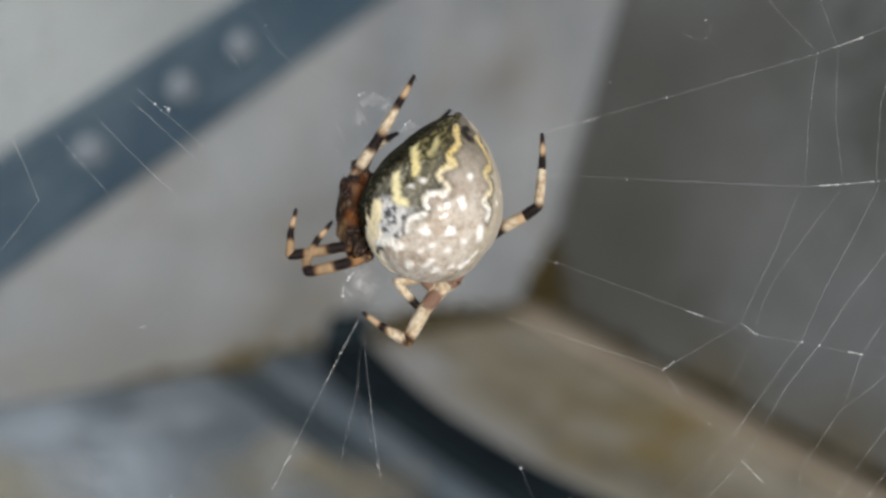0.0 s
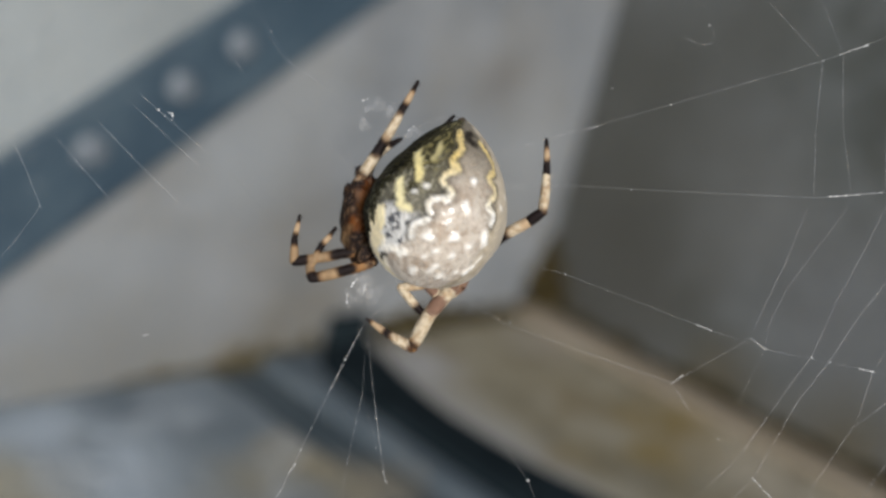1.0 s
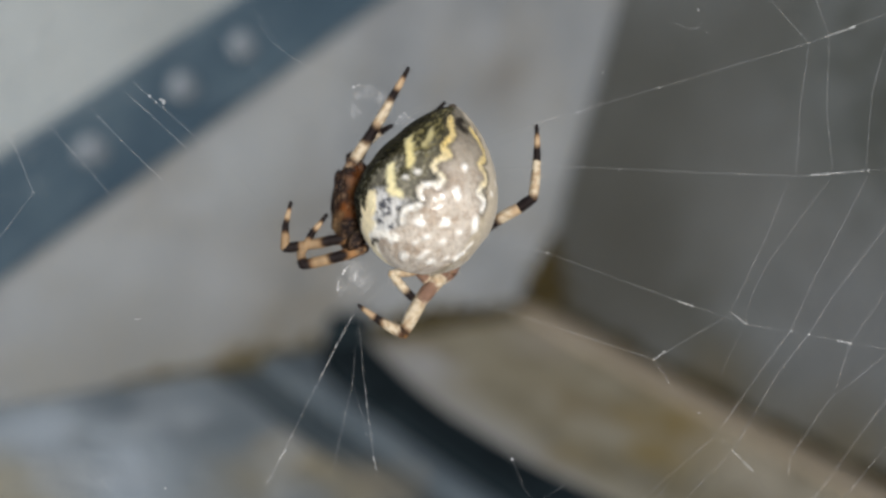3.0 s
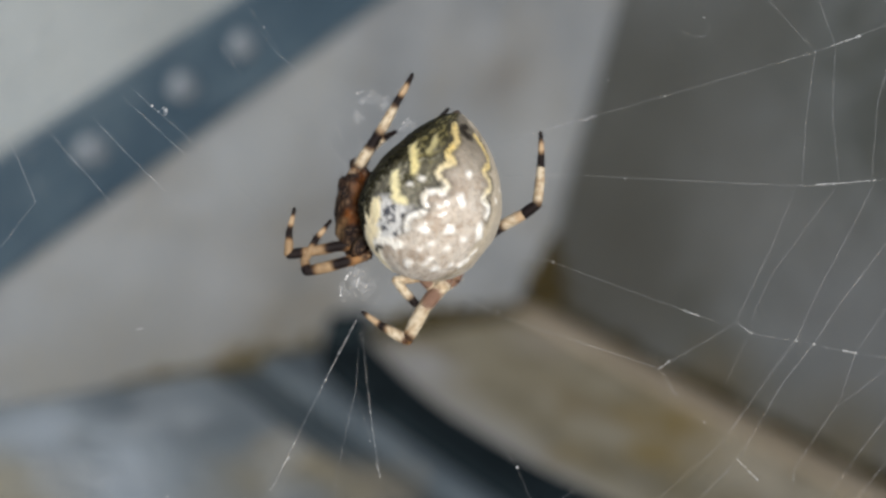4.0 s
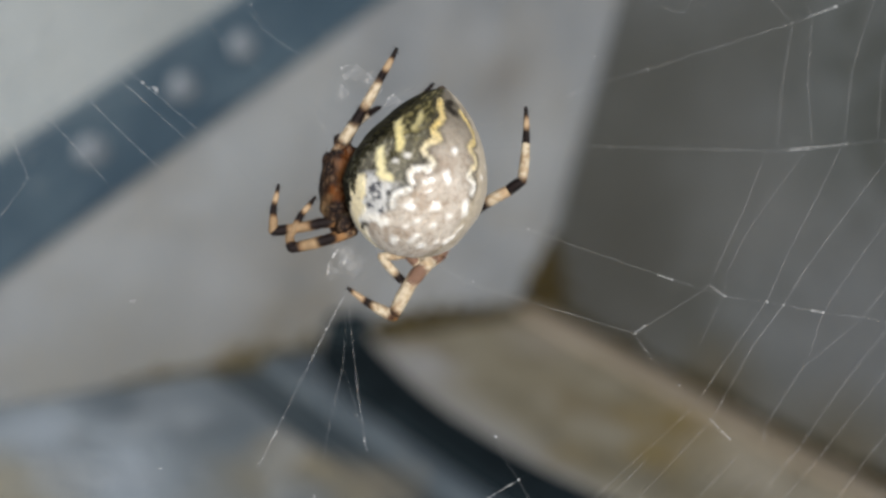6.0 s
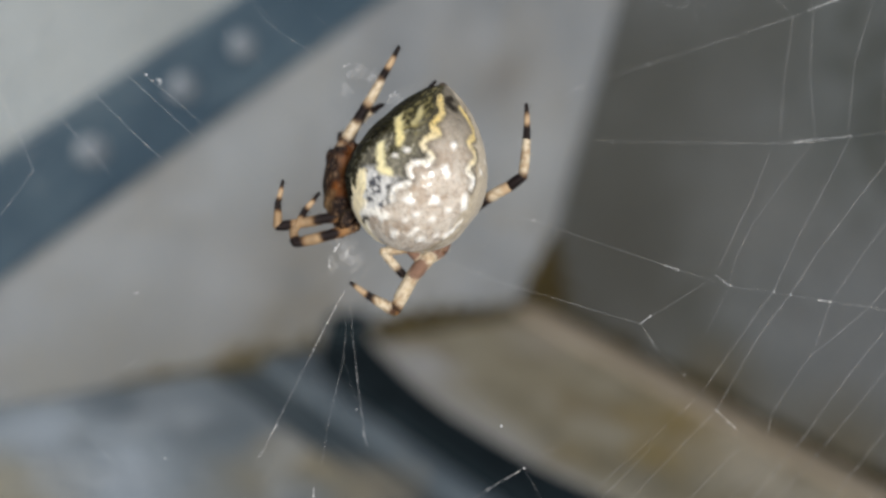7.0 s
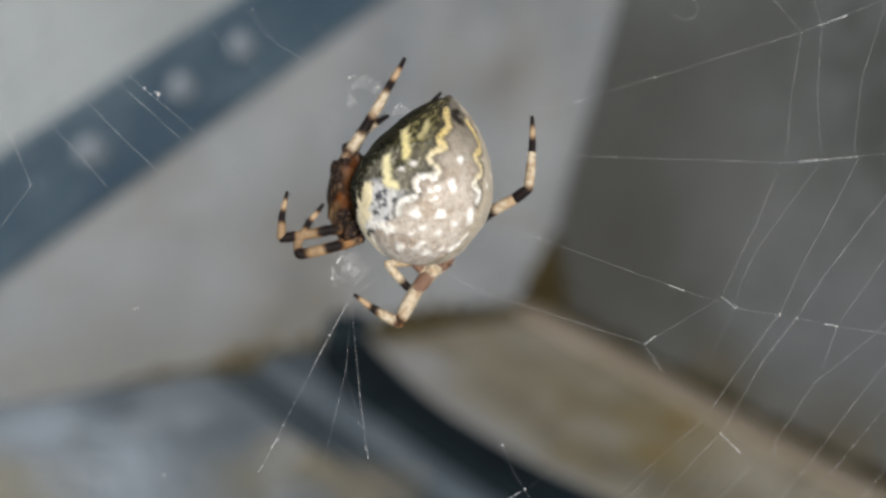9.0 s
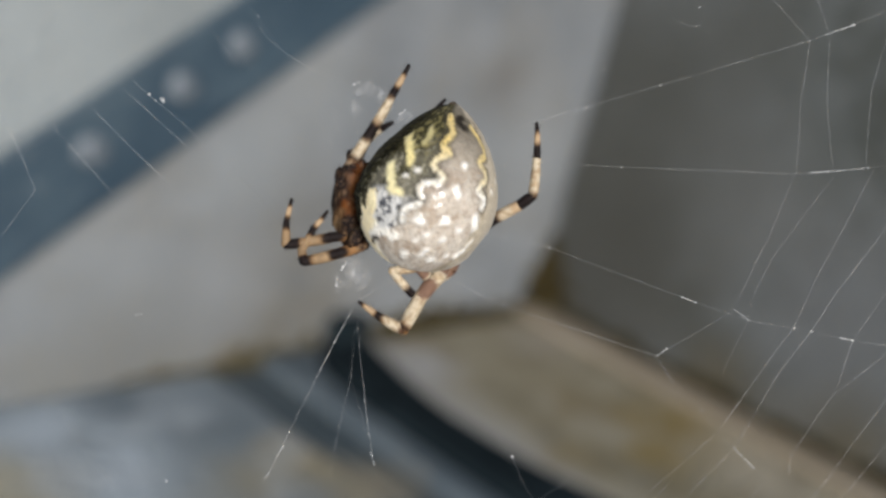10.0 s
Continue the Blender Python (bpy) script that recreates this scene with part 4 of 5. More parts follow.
    for k, (wide, pts) in enumerate((
            (0.019, [(19.30, -14.34), (20.10, -13.85), (25.00, -11.00), (25.70, -10.46), (26.20, -10.70), (26.98, -11.42)]),
            (0.017, [(30.60, 0.60), (28.66, -4.33), (26.82, -8.06), (25.74, -10.48)]),
            (0.015, [(34.20, 0.80), (31.81, -2.29), (28.75, -6.45), (27.36, -9.27), (26.92, -11.42), (24.84, -15.69)]),
            (0.022, [(37.30, 1.10), (35.36, -2.81), (32.82, -7.51), (30.80, -11.92), (28.11, -15.59), (24.50, -20.70)]),
            (0.014, [(24.50, -20.70), (23.51, -21.56), (18.84, -25.55), (15.20, -28.70)]),
            (0.024, [(42.60, 1.40), (38.25, -4.05), (34.43, -8.99), (32.26, -12.34), (29.64, -15.65), (27.26, -19.76), (25.95, -22.10)]),
            (0.017, [(25.95, -22.10), (24.58, -23.38), (19.40, -28.63), (15.60, -32.60)]),
            (0.021, [(45.80, 0.30), (41.83, -4.84), (38.57, -9.11), (35.80, -13.08), (34.60, -16.86)]),
            (0.023, [(47.00, -4.60), (42.22, -10.30), (39.40, -13.62), (35.88, -16.42), (34.12, -17.69), (30.72, -22.71), (30.58, -24.24)]),
            (0.022, [(47.60, -8.00), (42.47, -13.83), (39.11, -17.67), (36.16, -21.48), (33.71, -24.94), (31.96, -26.90), (28.71, -30.85)]),
            (0.019, [(49.80, -8.90), (44.29, -15.26), (39.34, -21.24), (35.35, -26.07), (32.08, -29.62), (28.90, -33.00)]),
            (0.021, [(50.50, -13.70), (43.08, -22.47), (39.67, -26.45), (37.41, -29.35), (33.80, -34.00)]),
            (0.018, [(51.00, -18.00), (43.38, -26.68), (40.44, -30.09), (37.20, -33.80)]),
            (0.016, [(28.49, -25.03), (24.00, -29.47), (20.00, -33.30)]),
            (0.015, [(30.23, -27.04), (26.62, -30.69), (22.50, -34.80)]),
            (0.020, [(20.20, -25.20), (17.38, -27.98), (15.41, -29.88), (12.40, -32.50)]))):
        thread("spiral_thread", low, pts, wide, 7, 40 + k)
    thread("spiral_thread", low, [(14.20, -23.40), (11.45, -25.00), (9.27, -26.33)], 0.010, 4, 62, 0.4)
    thread("spiral_thread", low, [(9.27, -26.33), (8.06, -27.00), (6.04, -28.10), (2.78, -29.96), (-1.50, -32.40)], 0.020, 26, 64)

    # --- far side
    def fill(bm):
        curl(bm, (-23.10, 7.78), 0.8, 3, 2.0, 0.035)
        drop(bm, (-23.12, 7.80), 0.13)
        drop(bm, (-22.60, 7.30), 0.08)
        drop(bm, (-32.84, -0.24), 0.06)
        glint(bm, (-24.45, -10.84), (-23.89, -10.75), 0.04)
        glint(bm, (-25.11, -17.06), (-24.26, -16.59), 0.02)
        drop(bm, (-21.81, -24.88), 0.10)
        drop(bm, (-13.90, 14.37), 0.07)
    far = sector("far_side", fill)
    for k, (wide, pts) in enumerate((
            (0.034, [(-36.00, 6.90), (-34.09, 2.95), (-32.80, -0.26), (-34.98, -3.19), (-36.90, -5.40)]),
            (0.034, [(-31.80, 5.75), (-30.09, 3.77), (-28.24, 1.73), (-25.80, -1.20)]),
            (0.036, [(-28.20, 6.95), (-26.87, 5.55), (-24.70, 3.32), (-21.00, -0.20)]),
            (0.030, [(-25.60, 8.55), (-23.94, 7.05), (-21.63, 4.92), (-18.70, 2.20)]),
            (0.036, [(-24.80, 9.25), (-23.09, 7.70), (-21.15, 6.08), (-18.10, 3.35)]),
            (0.022, [(-14.60, 14.60), (-12.86, 12.27), (-11.71, 11.32), (-8.00, 9.00)]),
            (0.016, [(-15.40, 10.90), (-13.61, 9.01), (-11.90, 7.30)]),
            (0.015, [(-18.00, 13.40), (-16.62, 11.62), (-15.50, 9.90)]),
            (0.014, [(-17.60, 3.15), (-15.60, 0.95), (-12.40, -2.50)]),
            (0.018, [(-9.40, 5.40), (-7.60, 3.65), (-6.20, 2.10)]),
            (0.014, [(-9.20, 13.20), (-7.26, 11.49), (-5.40, 10.20)]))):
        thread("spiral_thread", far, pts, wide * 0.82, 5, 80 + k, 0.22)
    thread("radial_thread", far, anchored([(-11.54, -0.85), (-21.91, -0.10), (-32.84, -0.28), (-45.47, -1.04)]), 0.006, 3, 90)
    thread("radial_thread", far, anchored([(-9.66, 8.48), (-13.90, 14.23), (-20.49, 23.56)]), 0.012, 4, 92)
    thread("spiral_thread", far, [(-31.57, -17.44), (-29.45, -21.21), (-26.15, -25.45)], 0.010, 3, 94)

    # --- threads held by the lower foot
    def fill(bm):
        drop(bm, (-7.63, -12.96), 0.10)
        glint(bm, (-6.17, -10.27), (-7.49, -12.73), 0.032)
        glint(bm, (-7.77, -13.29), (-9.09, -15.84), 0.030)
        drop(bm, (-8.76, -15.20), 0.09)
        drop(bm, (-11.35, -20.40), 0.08)
        glint(bm, (-5.24, -16.20), (-5.04, -18.05), 0.026)
        glint(bm, (-12.34, -22.24), (-11.82, -21.58), 0.07)
        glint(bm, (-13.43, -24.32), (-13.05, -23.80), 0.05)
        drop(bm, (-5.08, -17.81), 0.07)
        drop(bm, (-5.13, -20.26), 0.06)
        glint(bm, (-4.57, -22.15), (-4.28, -23.19), 0.045)
        drop(bm, (-6.93, -6.65), 0.17)
        drop(bm, (-7.45, -8.21), 0.12)
        glint(bm, (-6.60, -6.25), (-7.05, -6.90), 0.11)
        glint(bm, (-7.42, -7.50), (-7.50, -8.25), 0.07)
        glint(bm, (-5.95, -6.80), (-6.10, -7.50), 0.06)
        glint(bm, (-8.75, -26.83), (-8.74, -27.60), 0.08)
    hang = sector("hanging", fill)
    tuft(hang, ((-6.73, -6.60), (-5.89, -7.07), (-7.21, -7.92), (-6.17, -6.32), (-5.51, -7.78), (-6.45, -7.45)), 1.5, 11)
    thread("radial_thread", hang, [(-3.06, -7.73), (-5.89, -9.71)], 0.016, 6, 99)
    thread("radial_thread", hang, [(-5.89, -9.71), (-7.63, -12.96), (-10.36, -18.38), (-13.30, -24.30)], 0.021, 32, 100)
    thread("radial_thread", hang, anchored([(-13.30, -24.30), (-16.25, -30.16)]), 0.007, 4, 104)
    thread("radial_thread", hang, [(-5.84, -10.13), (-6.07, -13.67), (-6.26, -16.02), (-7.58, -21.68), (-8.24, -25.92)], 0.013, 12, 101, 0.4)
    thread("radial_thread", hang, [(-5.79, -10.60), (-5.41, -14.61), (-5.04, -18.14), (-4.38, -23.00)], 0.016, 18, 102)
    thread("radial_thread", hang, anchored([(-4.38, -23.00), (-3.53, -30.16)]), 0.007, 3, 105)
    thread("radial_thread", hang, [(-6.26, -16.02), (-5.13, -19.79)], 0.006, 3, 103)

    # --- silk gathered behind the long leg, moving with the animal
    def fill(bm):
        drop(bm, (-6.04, 8.61), 0.10)
        drop(bm, (-2.21, 6.12), 0.11)
        glint(bm, (-6.20, 8.45), (-5.60, 8.75), 0.045)
        glint(bm, (-2.45, 5.95), (-1.80, 6.45), 0.06)
    hub = sector("hub", fill)
    tuft(hub, ((-5.90, 8.35), (-4.87, 8.55), (-3.93, 8.10), (-3.40, 7.40), (-6.13, 7.17), (-2.10, 6.20), (-1.70, 5.95)), 1.1, 31)
    thread("hub_thread", hub, [(-6.04, 8.61), (-4.87, 8.73), (-3.93, 8.18), (-3.30, 7.47), (-2.70, 6.60)], 0.016, 3, 113, 0.3)
    thread("hub_thread", hub, [(-3.30, 4.60), (-2.21, 6.00), (-0.60, 6.70), (1.40, 7.50)], 0.014, 3, 114, 0.3)
    thread("hub_thread", hub, [(-6.26, 8.24), (-5.89, 5.18), (-5.18, 0.94), (-3.53, -3.77), (-3.06, -7.78)], 0.010, 4, 110)
    thread("hub_thread", hub, [(9.10, 4.85), (4.48, 3.06), (-0.23, 0.94)], 0.005, 3, 111)
    thread("hub_thread", hub, [(-8.24, 6.83), (-6.83, 3.77), (-4.94, 0.94)], 0.008, 2, 112)
    return sectors


structure()
corner_things()
SPIDER = build_spider()
SECTORS = build_web()


# ---------------------------------------------------------------- swaying in the draught
def motions():
    """Rows: seconds; shift in mm right, up and towards the lens; turn in degrees about those axes, at each piece's own middle."""
    body = [
        (0, -0.04, -0.04, -0.08, 1.40, -0.01, -0.00),
        (0.3, 0.17, -0.16, -0.01, 1.21, -0.36, 0.03),
        (0.5, 0.26, -0.43, 0.04, 1.08, -0.60, 0.05),
        (1, 0.30, -0.52, 0.11, 0.68, -0.58, 0.14),
        (1.3, 0.05, -0.15, 0.06, 0.92, -0.34, 0.16),
        (1.5, 0.06, -0.26, 0.03, 1.09, -0.18, 0.17),
        (1.8, -0.03, -0.02, -0.01, 1.14, -0.13, 0.27),
        (2, -0.20, 0.28, -0.04, 1.18, -0.11, 0.33),
        (2.2, -0.22, 0.29, -0.05, 1.25, 0.03, 0.33),
        (2.5, -0.37, 0.53, -0.07, 1.35, 0.26, 0.33),
        (2.7, -0.45, 0.62, -0.06, 1.34, 0.26, 0.32),
        (3.8, -0.42, 0.47, 0.02, 1.24, 0.26, 0.26),
        (4, -0.14, 0.08, 0.03, 1.23, 0.26, 0.25),
        (4.2, -0.12, 0.01, 0.02, 1.24, 0.04, 0.25),
        (4.5, -0.05, 0.13, -0.00, 1.25, -0.29, 0.25),
        (4.7, -0.17, 0.36, -0.05, 1.49, -0.22, 0.28),
        (5, -0.46, 0.81, -0.12, 1.86, -0.11, 0.31),
        (5.1, -0.55, 0.93, -0.18, 2.15, 0.19, 0.35),
        (5.2, -0.64, 1.05, -0.23, 2.43, 0.48, 0.40),
        (5.3, -0.78, 1.25, -0.28, 2.67, 0.74, 0.45),
        (5.4, -1.04, 1.62, -0.34, 2.84, 0.94, 0.50),
        (5.5, -1.35, 2.07, -0.41, 2.97, 1.11, 0.57),
        (5.7, -1.28, 1.80, 0.30, 3.61, 2.04, 0.54),
        (6.8, -1.52, 3.13, -0.46, 2.90, 0.35, 0.40),
        (7, -1.26, 2.47, -0.59, 2.77, 0.05, 0.37),
        (7.1, -1.22, 2.65, -0.64, 2.86, 0.20, 0.29),
        (7.2, -1.44, 2.64, -0.69, 2.95, 0.36, 0.22),
        (7.3, -1.02, 2.24, -0.74, 3.03, 0.53, 0.14),
        (7.4, -1.18, 2.47, -0.79, 3.12, 0.69, 0.07),
        (7.5, -1.47, 2.75, -0.83, 3.20, 0.84, -0.01),
        (8, -1.45, 2.60, -0.64, 3.24, 0.80, 0.22),
        (8.2, -1.32, 2.51, -0.60, 3.12, 0.81, 0.17),
        (8.5, -1.11, 2.15, -0.54, 2.94, 0.82, 0.09),
        (8.7, -0.97, 1.87, -0.47, 2.89, 0.72, 0.09),
        (9, -0.83, 1.42, -0.36, 2.80, 0.57, 0.09),
        (9.2, -0.72, 1.20, -0.31, 2.72, 0.48, 0.08),
        (9.5, -0.57, 1.05, -0.24, 2.61, 0.35, 0.07),
        (9.7, -0.52, 0.97, -0.23, 2.50, 0.24, 0.09),
        (10, -0.45, 0.86, -0.23, 2.31, 0.08, 0.13),
    ]
    upper = [
        (0, 0.00, 0.00, 0.00, 0.00, 0.00, 0.00),
        (0.3, -0.03, -0.30, 0.46, -0.08, 0.58, 0.02),
        (0.5, 0.05, -0.69, 0.76, -0.13, 0.97, 0.04),
        (1, -0.46, -1.09, 2.17, -2.00, 2.74, 0.12),
        (1.3, -0.37, -0.51, 1.67, -1.44, 2.10, 0.15),
        (1.5, -0.37, -0.61, 1.34, -1.06, 1.68, 0.17),
        (1.8, -0.18, -0.08, 0.81, -0.51, 1.42, 0.19),
        (2, -0.42, 0.24, 0.45, -0.14, 1.24, 0.21),
        (2.2, -0.46, 0.35, 0.01, 0.63, 0.66, 0.29),
        (2.5, -0.24, 0.84, -0.65, 1.79, -0.20, 0.40),
        (2.7, -0.35, 0.94, -0.53, 1.69, 0.01, 0.37),
        (3.8, -0.80, 0.64, 0.13, 1.12, 1.13, 0.19),
        (4, -0.30, 0.06, 0.25, 1.02, 1.34, 0.16),
        (4.2, -0.18, -0.14, 0.49, 0.53, 1.40, 0.16),
        (4.5, -0.41, -0.07, 0.85, -0.21, 1.48, 0.17),
        (4.7, -0.62, 0.18, 0.27, 0.39, 1.21, 0.20),
        (5, -0.36, 1.08, -0.61, 1.28, 0.81, 0.25),
        (5.1, -0.37, 1.32, -0.92, 1.74, 0.59, 0.31),
        (5.2, -0.38, 1.56, -1.23, 2.20, 0.37, 0.38),
        (5.3, -0.40, 1.95, -1.73, 2.93, 0.01, 0.48),
        (5.4, -0.43, 2.65, -2.63, 4.26, -0.63, 0.66),
        (5.5, -0.47, 3.49, -3.72, 5.86, -1.40, 0.89),
        (5.7, -0.34, 3.14, -3.72, 5.86, -1.40, 0.89),
        (6.8, -0.77, 5.09, -4.39, 4.64, -4.18, 1.16),
        (7, -0.06, 4.18, -4.39, 4.64, -4.18, 1.16),
        (7.1, -0.09, 4.20, -4.71, 5.48, -4.37, 1.18),
        (7.2, -0.24, 4.28, -5.03, 6.32, -4.56, 1.21),
        (7.3, -0.14, 4.06, -5.35, 7.17, -4.74, 1.23),
        (7.4, 0.73, 4.69, -5.67, 8.01, -4.93, 1.26),
        (7.5, 0.13, 4.95, -5.99, 8.85, -5.12, 1.28),
        (8, -0.21, 4.47, -4.85, 8.07, -3.48, 0.90),
        (8.2, -0.05, 4.43, -4.45, 7.40, -3.15, 0.90),
        (8.5, -0.14, 3.63, -3.84, 6.40, -2.66, 0.89),
        (8.7, 0.13, 3.10, -3.12, 5.91, -1.50, 0.82),
        (9, -0.42, 2.24, -2.03, 5.18, 0.24, 0.72),
        (9.2, -0.24, 1.85, -1.75, 4.42, 0.28, 0.60),
        (9.5, -0.27, 1.59, -1.34, 3.29, 0.34, 0.41),
        (9.7, -0.03, 1.45, -0.95, 2.78, 0.66, 0.42),
        (10, -0.45, 1.11, -0.36, 2.02, 1.15, 0.44),
    ]
    lower = [
        (0, 0.00, 0.00, 0.00, 0.00, 0.00, 0.00),
        (0.3, 0.51, -0.28, -0.13, -1.05, -0.59, -0.16),
        (0.5, 0.61, -0.77, -0.21, -1.75, -0.99, -0.27),
        (1, 0.72, -1.23, 0.15, -2.77, -1.15, -0.90),
        (1.3, 0.36, -0.54, 0.05, -2.11, -1.29, -0.58),
        (1.5, 0.36, -0.66, -0.02, -1.67, -1.39, -0.36),
        (1.8, 0.30, -0.20, -0.09, -1.51, -0.96, -0.12),
        (2, 0.00, 0.20, -0.13, -1.41, -0.67, 0.04),
        (2.2, -0.05, 0.34, -0.08, -0.55, 0.05, 0.17),
        (2.5, -0.55, 0.77, -0.01, 0.74, 1.12, 0.36),
        (2.7, -0.69, 0.90, -0.04, 0.72, 1.06, 0.32),
        (3.8, -0.93, 0.78, -0.19, 0.60, 0.74, 0.12),
        (4, -0.30, 0.06, -0.22, 0.58, 0.68, 0.08),
        (4.2, -0.15, -0.19, -0.23, -0.56, 0.08, -0.06),
        (4.5, 0.19, -0.13, -0.24, -2.28, -0.81, -0.26),
        (4.7, -0.07, 0.18, -0.28, -1.57, 0.16, -0.14),
        (5, -0.66, 0.94, -0.35, -0.50, 1.62, 0.05),
        (5.1, -0.84, 1.16, -0.38, -0.14, 1.93, 0.18),
        (5.2, -1.02, 1.38, -0.41, 0.22, 2.24, 0.31),
        (5.3, -1.31, 1.73, -0.46, 0.79, 2.75, 0.52),
        (5.4, -1.84, 2.37, -0.55, 1.83, 3.66, 0.89),
        (5.5, -2.47, 3.14, -0.66, 3.08, 4.75, 1.35),
        (5.7, -2.31, 2.71, -0.66, 3.08, 4.75, 1.35),
        (6.8, -2.81, 5.12, -0.54, 5.27, 3.62, 1.75),
        (7, -1.92, 3.99, -0.54, 5.27, 3.62, 1.75),
        (7.1, -1.96, 4.02, -0.52, 5.67, 4.18, 1.73),
        (7.2, -2.15, 4.12, -0.50, 6.08, 4.74, 1.71),
        (7.3, -2.02, 3.84, -0.49, 6.48, 5.31, 1.70),
        (7.4, -2.21, 4.22, -0.47, 6.89, 5.87, 1.68),
        (7.5, -2.96, 4.55, -0.45, 7.29, 6.43, 1.66),
        (8, -2.63, 4.13, -0.65, 5.73, 4.98, 1.37),
        (8.2, -2.43, 4.08, -0.51, 5.30, 4.90, 1.28),
        (8.5, -2.11, 3.47, -0.30, 4.65, 4.77, 1.14),
        (8.7, -1.77, 2.81, -0.19, 4.09, 4.25, 0.87),
        (9, -1.66, 2.20, -0.03, 3.25, 3.47, 0.47),
        (9.2, -1.44, 1.71, 0.09, 3.02, 3.34, 0.33),
        (9.5, -1.19, 1.66, 0.26, 2.68, 3.14, 0.11),
        (9.7, -0.89, 1.48, 0.35, 2.18, 2.74, 0.01),
        (10, -0.79, 1.20, 0.49, 1.42, 2.14, -0.15),
    ]
    far_side = [
        (0, 0.00, 0.00, 0.00, 0.00, 0.00, 0.00),
        (0.3, 0.51, -0.11, 0.32, 0.46, -0.11, -0.22),
        (0.5, 0.58, -0.40, 0.54, 0.77, -0.19, -0.36),
        (1, 0.55, -0.59, 0.68, 0.73, 0.05, -0.63),
        (1.3, 0.24, -0.22, 0.55, 0.89, -0.14, -0.47),
        (1.5, 0.24, -0.34, 0.46, 1.00, -0.27, -0.37),
        (1.8, 0.02, -0.12, 0.09, 0.96, 0.17, -0.09),
        (2, -0.15, 0.18, -0.16, 0.94, 0.47, 0.10),
        (2.2, -0.17, 0.19, -0.07, 0.31, 0.31, 0.15),
        (2.5, -0.24, 0.49, 0.06, -0.64, 0.06, 0.22),
        (2.7, -0.32, 0.57, 0.08, -0.38, 0.07, 0.11),
        (3.8, -0.46, 0.24, 0.16, 1.08, 0.15, -0.49),
        (4, -0.18, -0.15, 0.18, 1.34, 0.16, -0.60),
        (4.2, -0.16, -0.22, 0.01, 1.36, 0.39, -0.30),
        (4.5, -0.11, 0.02, -0.24, 1.38, 0.74, 0.14),
        (4.7, -0.24, 0.25, -0.31, 0.80, 0.72, 0.21),
        (5, -0.41, 0.79, -0.41, -0.06, 0.68, 0.32),
        (5.1, -0.52, 0.91, -0.46, -0.19, 0.70, 0.37),
        (5.2, -0.63, 1.03, -0.52, -0.32, 0.71, 0.43),
        (5.3, -0.81, 1.22, -0.61, -0.53, 0.74, 0.52),
        (5.4, -1.13, 1.56, -0.78, -0.91, 0.79, 0.68),
        (5.5, -1.52, 1.98, -0.98, -1.37, 0.86, 0.88),
        (5.7, -1.42, 1.72, -0.98, -1.37, 0.86, 0.88),
        (6.8, -1.47, 3.36, -1.23, -0.05, -0.09, 0.53),
        (7, -1.21, 2.71, -1.27, 0.19, -0.26, 0.47),
        (7.1, -1.17, 2.89, -0.94, 0.19, -0.26, 0.52),
        (7.2, -1.39, 2.89, -0.61, 0.19, -0.25, 0.58),
        (7.3, -0.96, 2.49, -0.28, 0.20, -0.25, 0.63),
        (7.4, -0.24, 2.40, 0.05, 0.20, -0.24, 0.69),
        (7.5, -0.53, 2.69, 0.38, 0.20, -0.24, 0.74),
        (8, -0.92, 2.46, -0.02, 0.24, -0.30, 0.81),
        (8.2, -0.79, 2.38, 0.07, 0.22, -0.27, 0.76),
        (8.5, -0.57, 2.14, 0.20, 0.19, -0.23, 0.69),
        (8.7, -0.43, 1.84, -0.16, 0.19, -0.24, 0.65),
        (9, -1.10, 1.42, -0.71, 0.20, -0.26, 0.59),
        (9.2, -0.98, 1.20, -0.63, 0.22, -0.28, 0.69),
        (9.5, -0.69, 1.06, -0.50, 0.25, -0.32, 0.83),
        (9.7, -0.64, 0.98, -0.62, 0.19, -0.24, 0.58),
        (10, -0.77, 0.95, -0.79, 0.09, -0.13, 0.20),
    ]
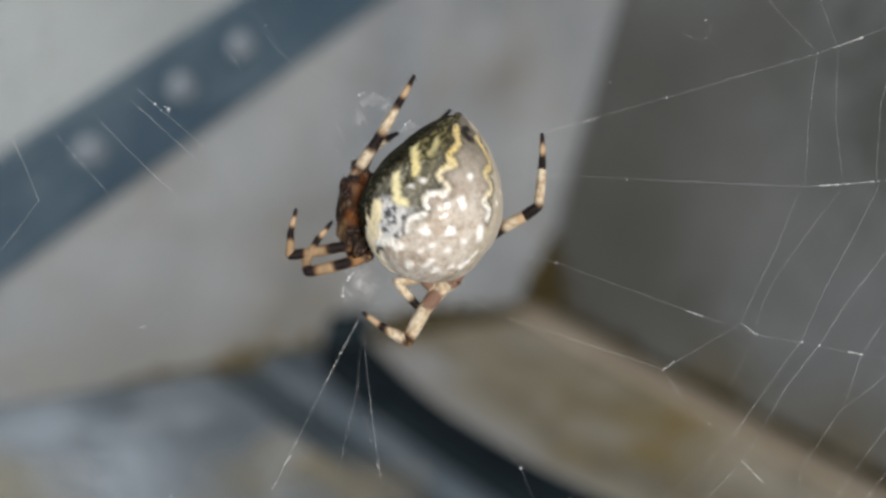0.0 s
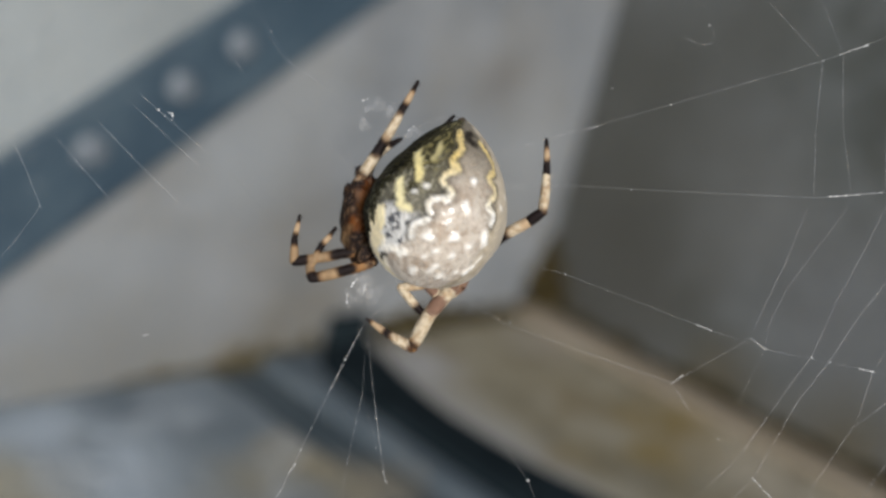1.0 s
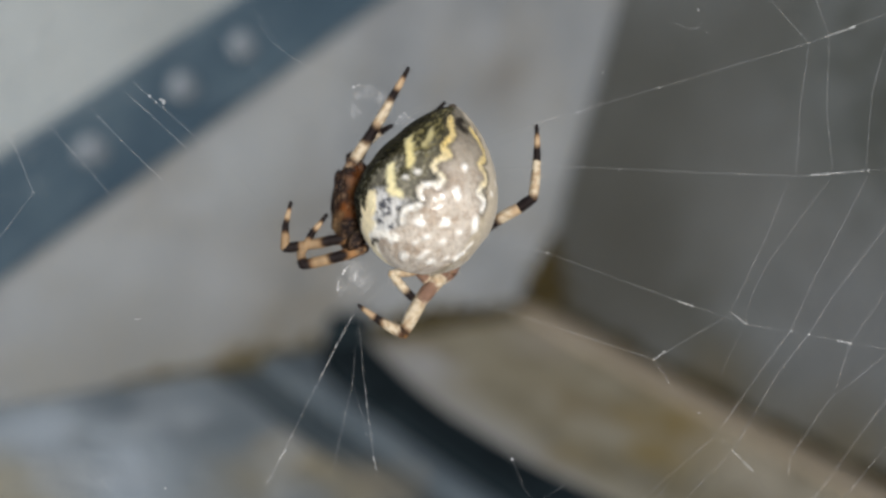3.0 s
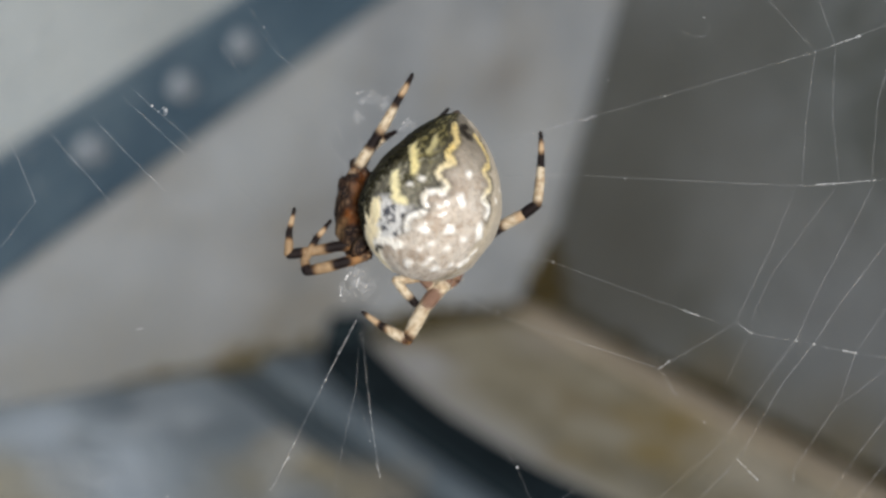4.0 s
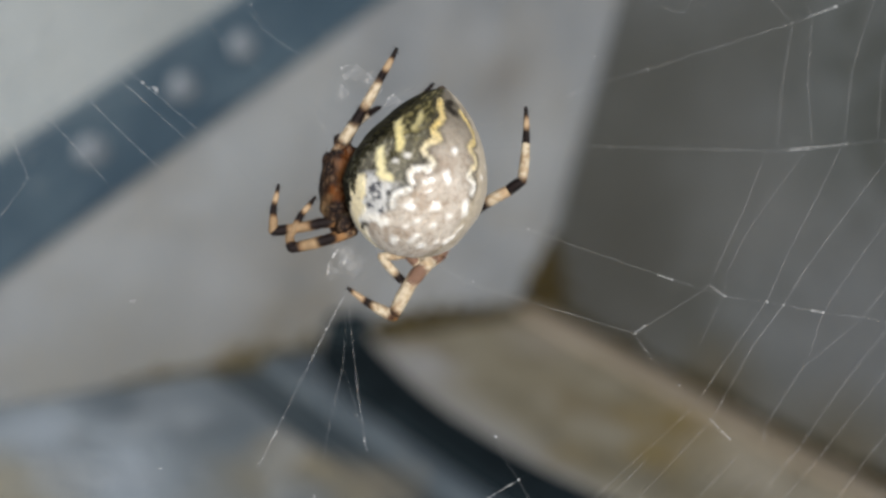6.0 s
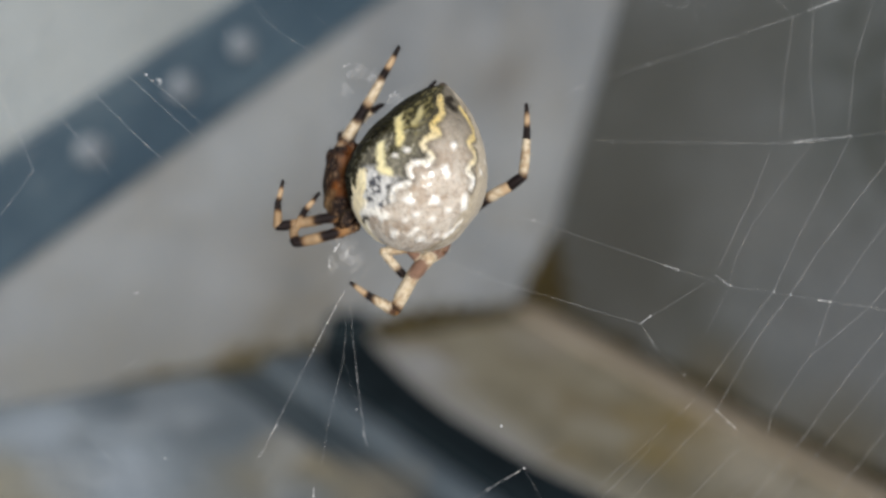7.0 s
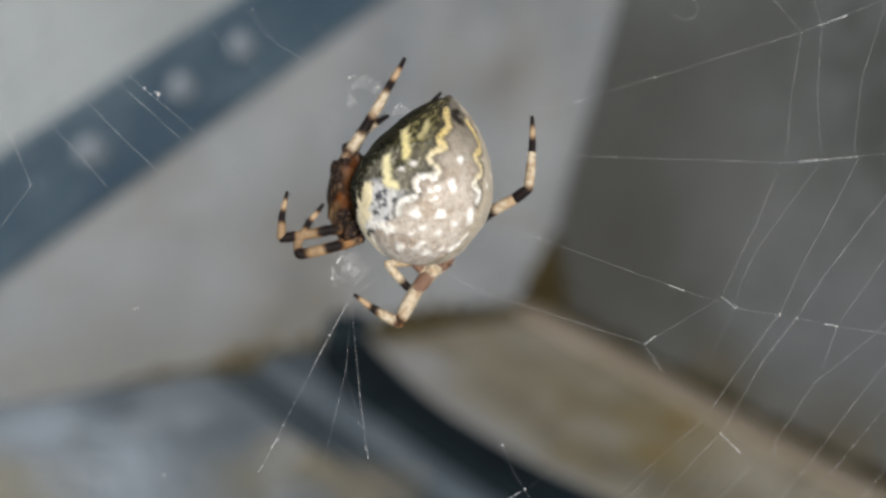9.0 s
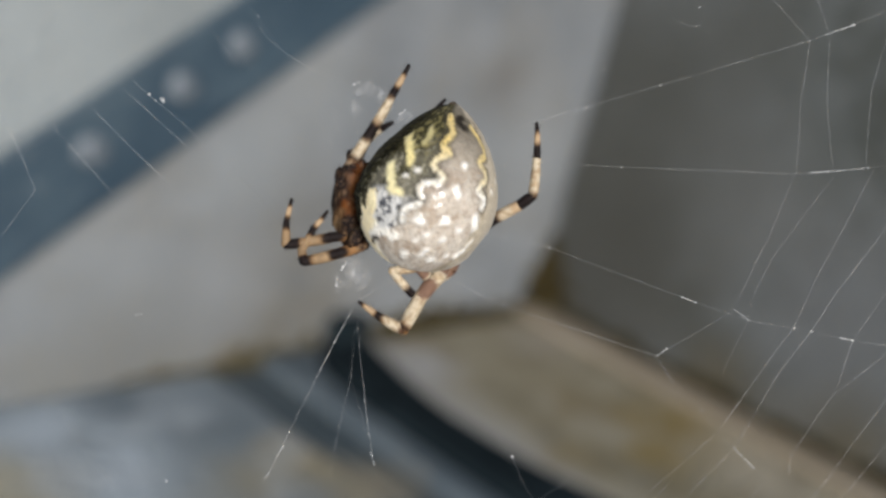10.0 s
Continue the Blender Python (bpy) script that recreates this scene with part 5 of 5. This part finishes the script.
    hanging = [
        (0, 0.00, 0.00, 0.00, 0.00, 0.00, 0.00),
        (0.3, 0.35, -0.03, 0.31, -0.01, 0.01, 0.22),
        (0.5, 0.42, -0.32, 0.51, -0.02, 0.01, 0.36),
        (1, 0.42, -0.47, 0.47, -0.01, 0.01, 0.34),
        (1.3, 0.21, -0.05, 0.55, -0.02, 0.01, 0.28),
        (1.5, 0.21, -0.17, 0.61, -0.02, 0.01, 0.24),
        (1.8, 0.12, -0.02, 0.30, 0.00, 0.00, 0.47),
        (2, -0.04, 0.28, 0.10, 0.02, -0.01, 0.62),
        (2.2, -0.06, 0.29, 0.00, 0.02, -0.01, 0.36),
        (2.5, -0.31, 0.49, -0.16, 0.01, 0.00, -0.02),
        (2.7, -0.39, 0.57, -0.05, 0.01, 0.00, 0.02),
        (3.8, -0.34, 0.51, 0.56, -0.02, 0.01, 0.27),
        (4, -0.06, 0.12, 0.67, -0.02, 0.01, 0.31),
        (4.2, -0.04, 0.05, 0.18, 0.01, -0.01, 0.33),
        (4.5, 0.03, 0.02, -0.56, 0.05, -0.03, 0.36),
        (4.7, -0.10, 0.25, -0.53, 0.05, -0.03, 0.40),
        (5, -0.40, 0.75, -0.48, 0.05, -0.03, 0.47),
        (5.1, -0.49, 0.88, -0.48, 0.05, -0.03, 0.47),
        (5.2, -0.59, 1.00, -0.48, 0.05, -0.03, 0.47),
        (5.3, -0.74, 1.20, -0.47, 0.05, -0.03, 0.46),
        (5.4, -1.01, 1.56, -0.46, 0.05, -0.03, 0.45),
        (5.5, -1.34, 1.99, -0.45, 0.06, -0.03, 0.44),
        (5.7, -1.24, 1.70, -0.45, 0.06, -0.03, 0.44),
        (6.8, -1.50, 3.08, -0.75, -0.37, 1.26, -0.01),
        (7, -1.24, 2.43, -0.81, -0.45, 1.50, -0.09),
        (7.1, -1.20, 2.61, -0.90, -0.58, 1.56, -0.26),
        (7.2, -1.42, 2.61, -0.99, -0.70, 1.61, -0.43),
        (7.3, -0.99, 2.21, -1.08, -0.83, 1.67, -0.59),
        (7.4, -1.38, 2.48, -1.17, -0.95, 1.72, -0.76),
        (7.5, -1.67, 2.77, -1.26, -1.08, 1.78, -0.93),
        (8, -1.60, 2.56, -1.23, -1.00, 1.54, -0.63),
        (8.2, -1.47, 2.48, -0.99, -1.00, 1.65, -0.49),
        (8.5, -1.23, 2.13, -0.62, -1.01, 1.82, -0.29),
        (8.7, -1.09, 1.83, -0.41, -1.08, 1.75, -0.35),
        (9, -0.91, 1.45, -0.10, -1.19, 1.65, -0.45),
        (9.2, -0.79, 1.23, 0.07, -1.05, 1.60, -0.33),
        (9.5, -0.62, 1.13, 0.32, -0.84, 1.52, -0.14),
        (9.7, -0.57, 1.05, 0.11, -0.83, 1.66, -0.10),
        (10, -0.55, 0.87, -0.20, -0.81, 1.86, -0.03),
    ]

    def sway(row, m):
        t, x, y, z, a, b, c = row
        mid = Matrix.Translation(Vector(m) * MM)
        return t, mid @ pose(x * MM, y * MM, z * MM, a, b, c) @ mid.inverted()

    walk(SPIDER, [(t, HOME @ m) for t, m in (sway(r, (0, 0, 0)) for r in body)])
    walk(SECTORS["hub"], [sway(r, (0, 0, 0)) for r in body])
    walk(SECTORS["upper"], [sway(r, (26.63, 7.07, 0)) for r in upper])
    walk(SECTORS["lower"], [sway(r, (26.63, -11.78, 0)) for r in lower])
    walk(SECTORS["far_side"], [sway(r, (-28.03, 0.94, 0)) for r in far_side])
    walk(SECTORS["hanging"], [sway(r, (-5.89, -9.90, 0)) for r in hanging])


motions()
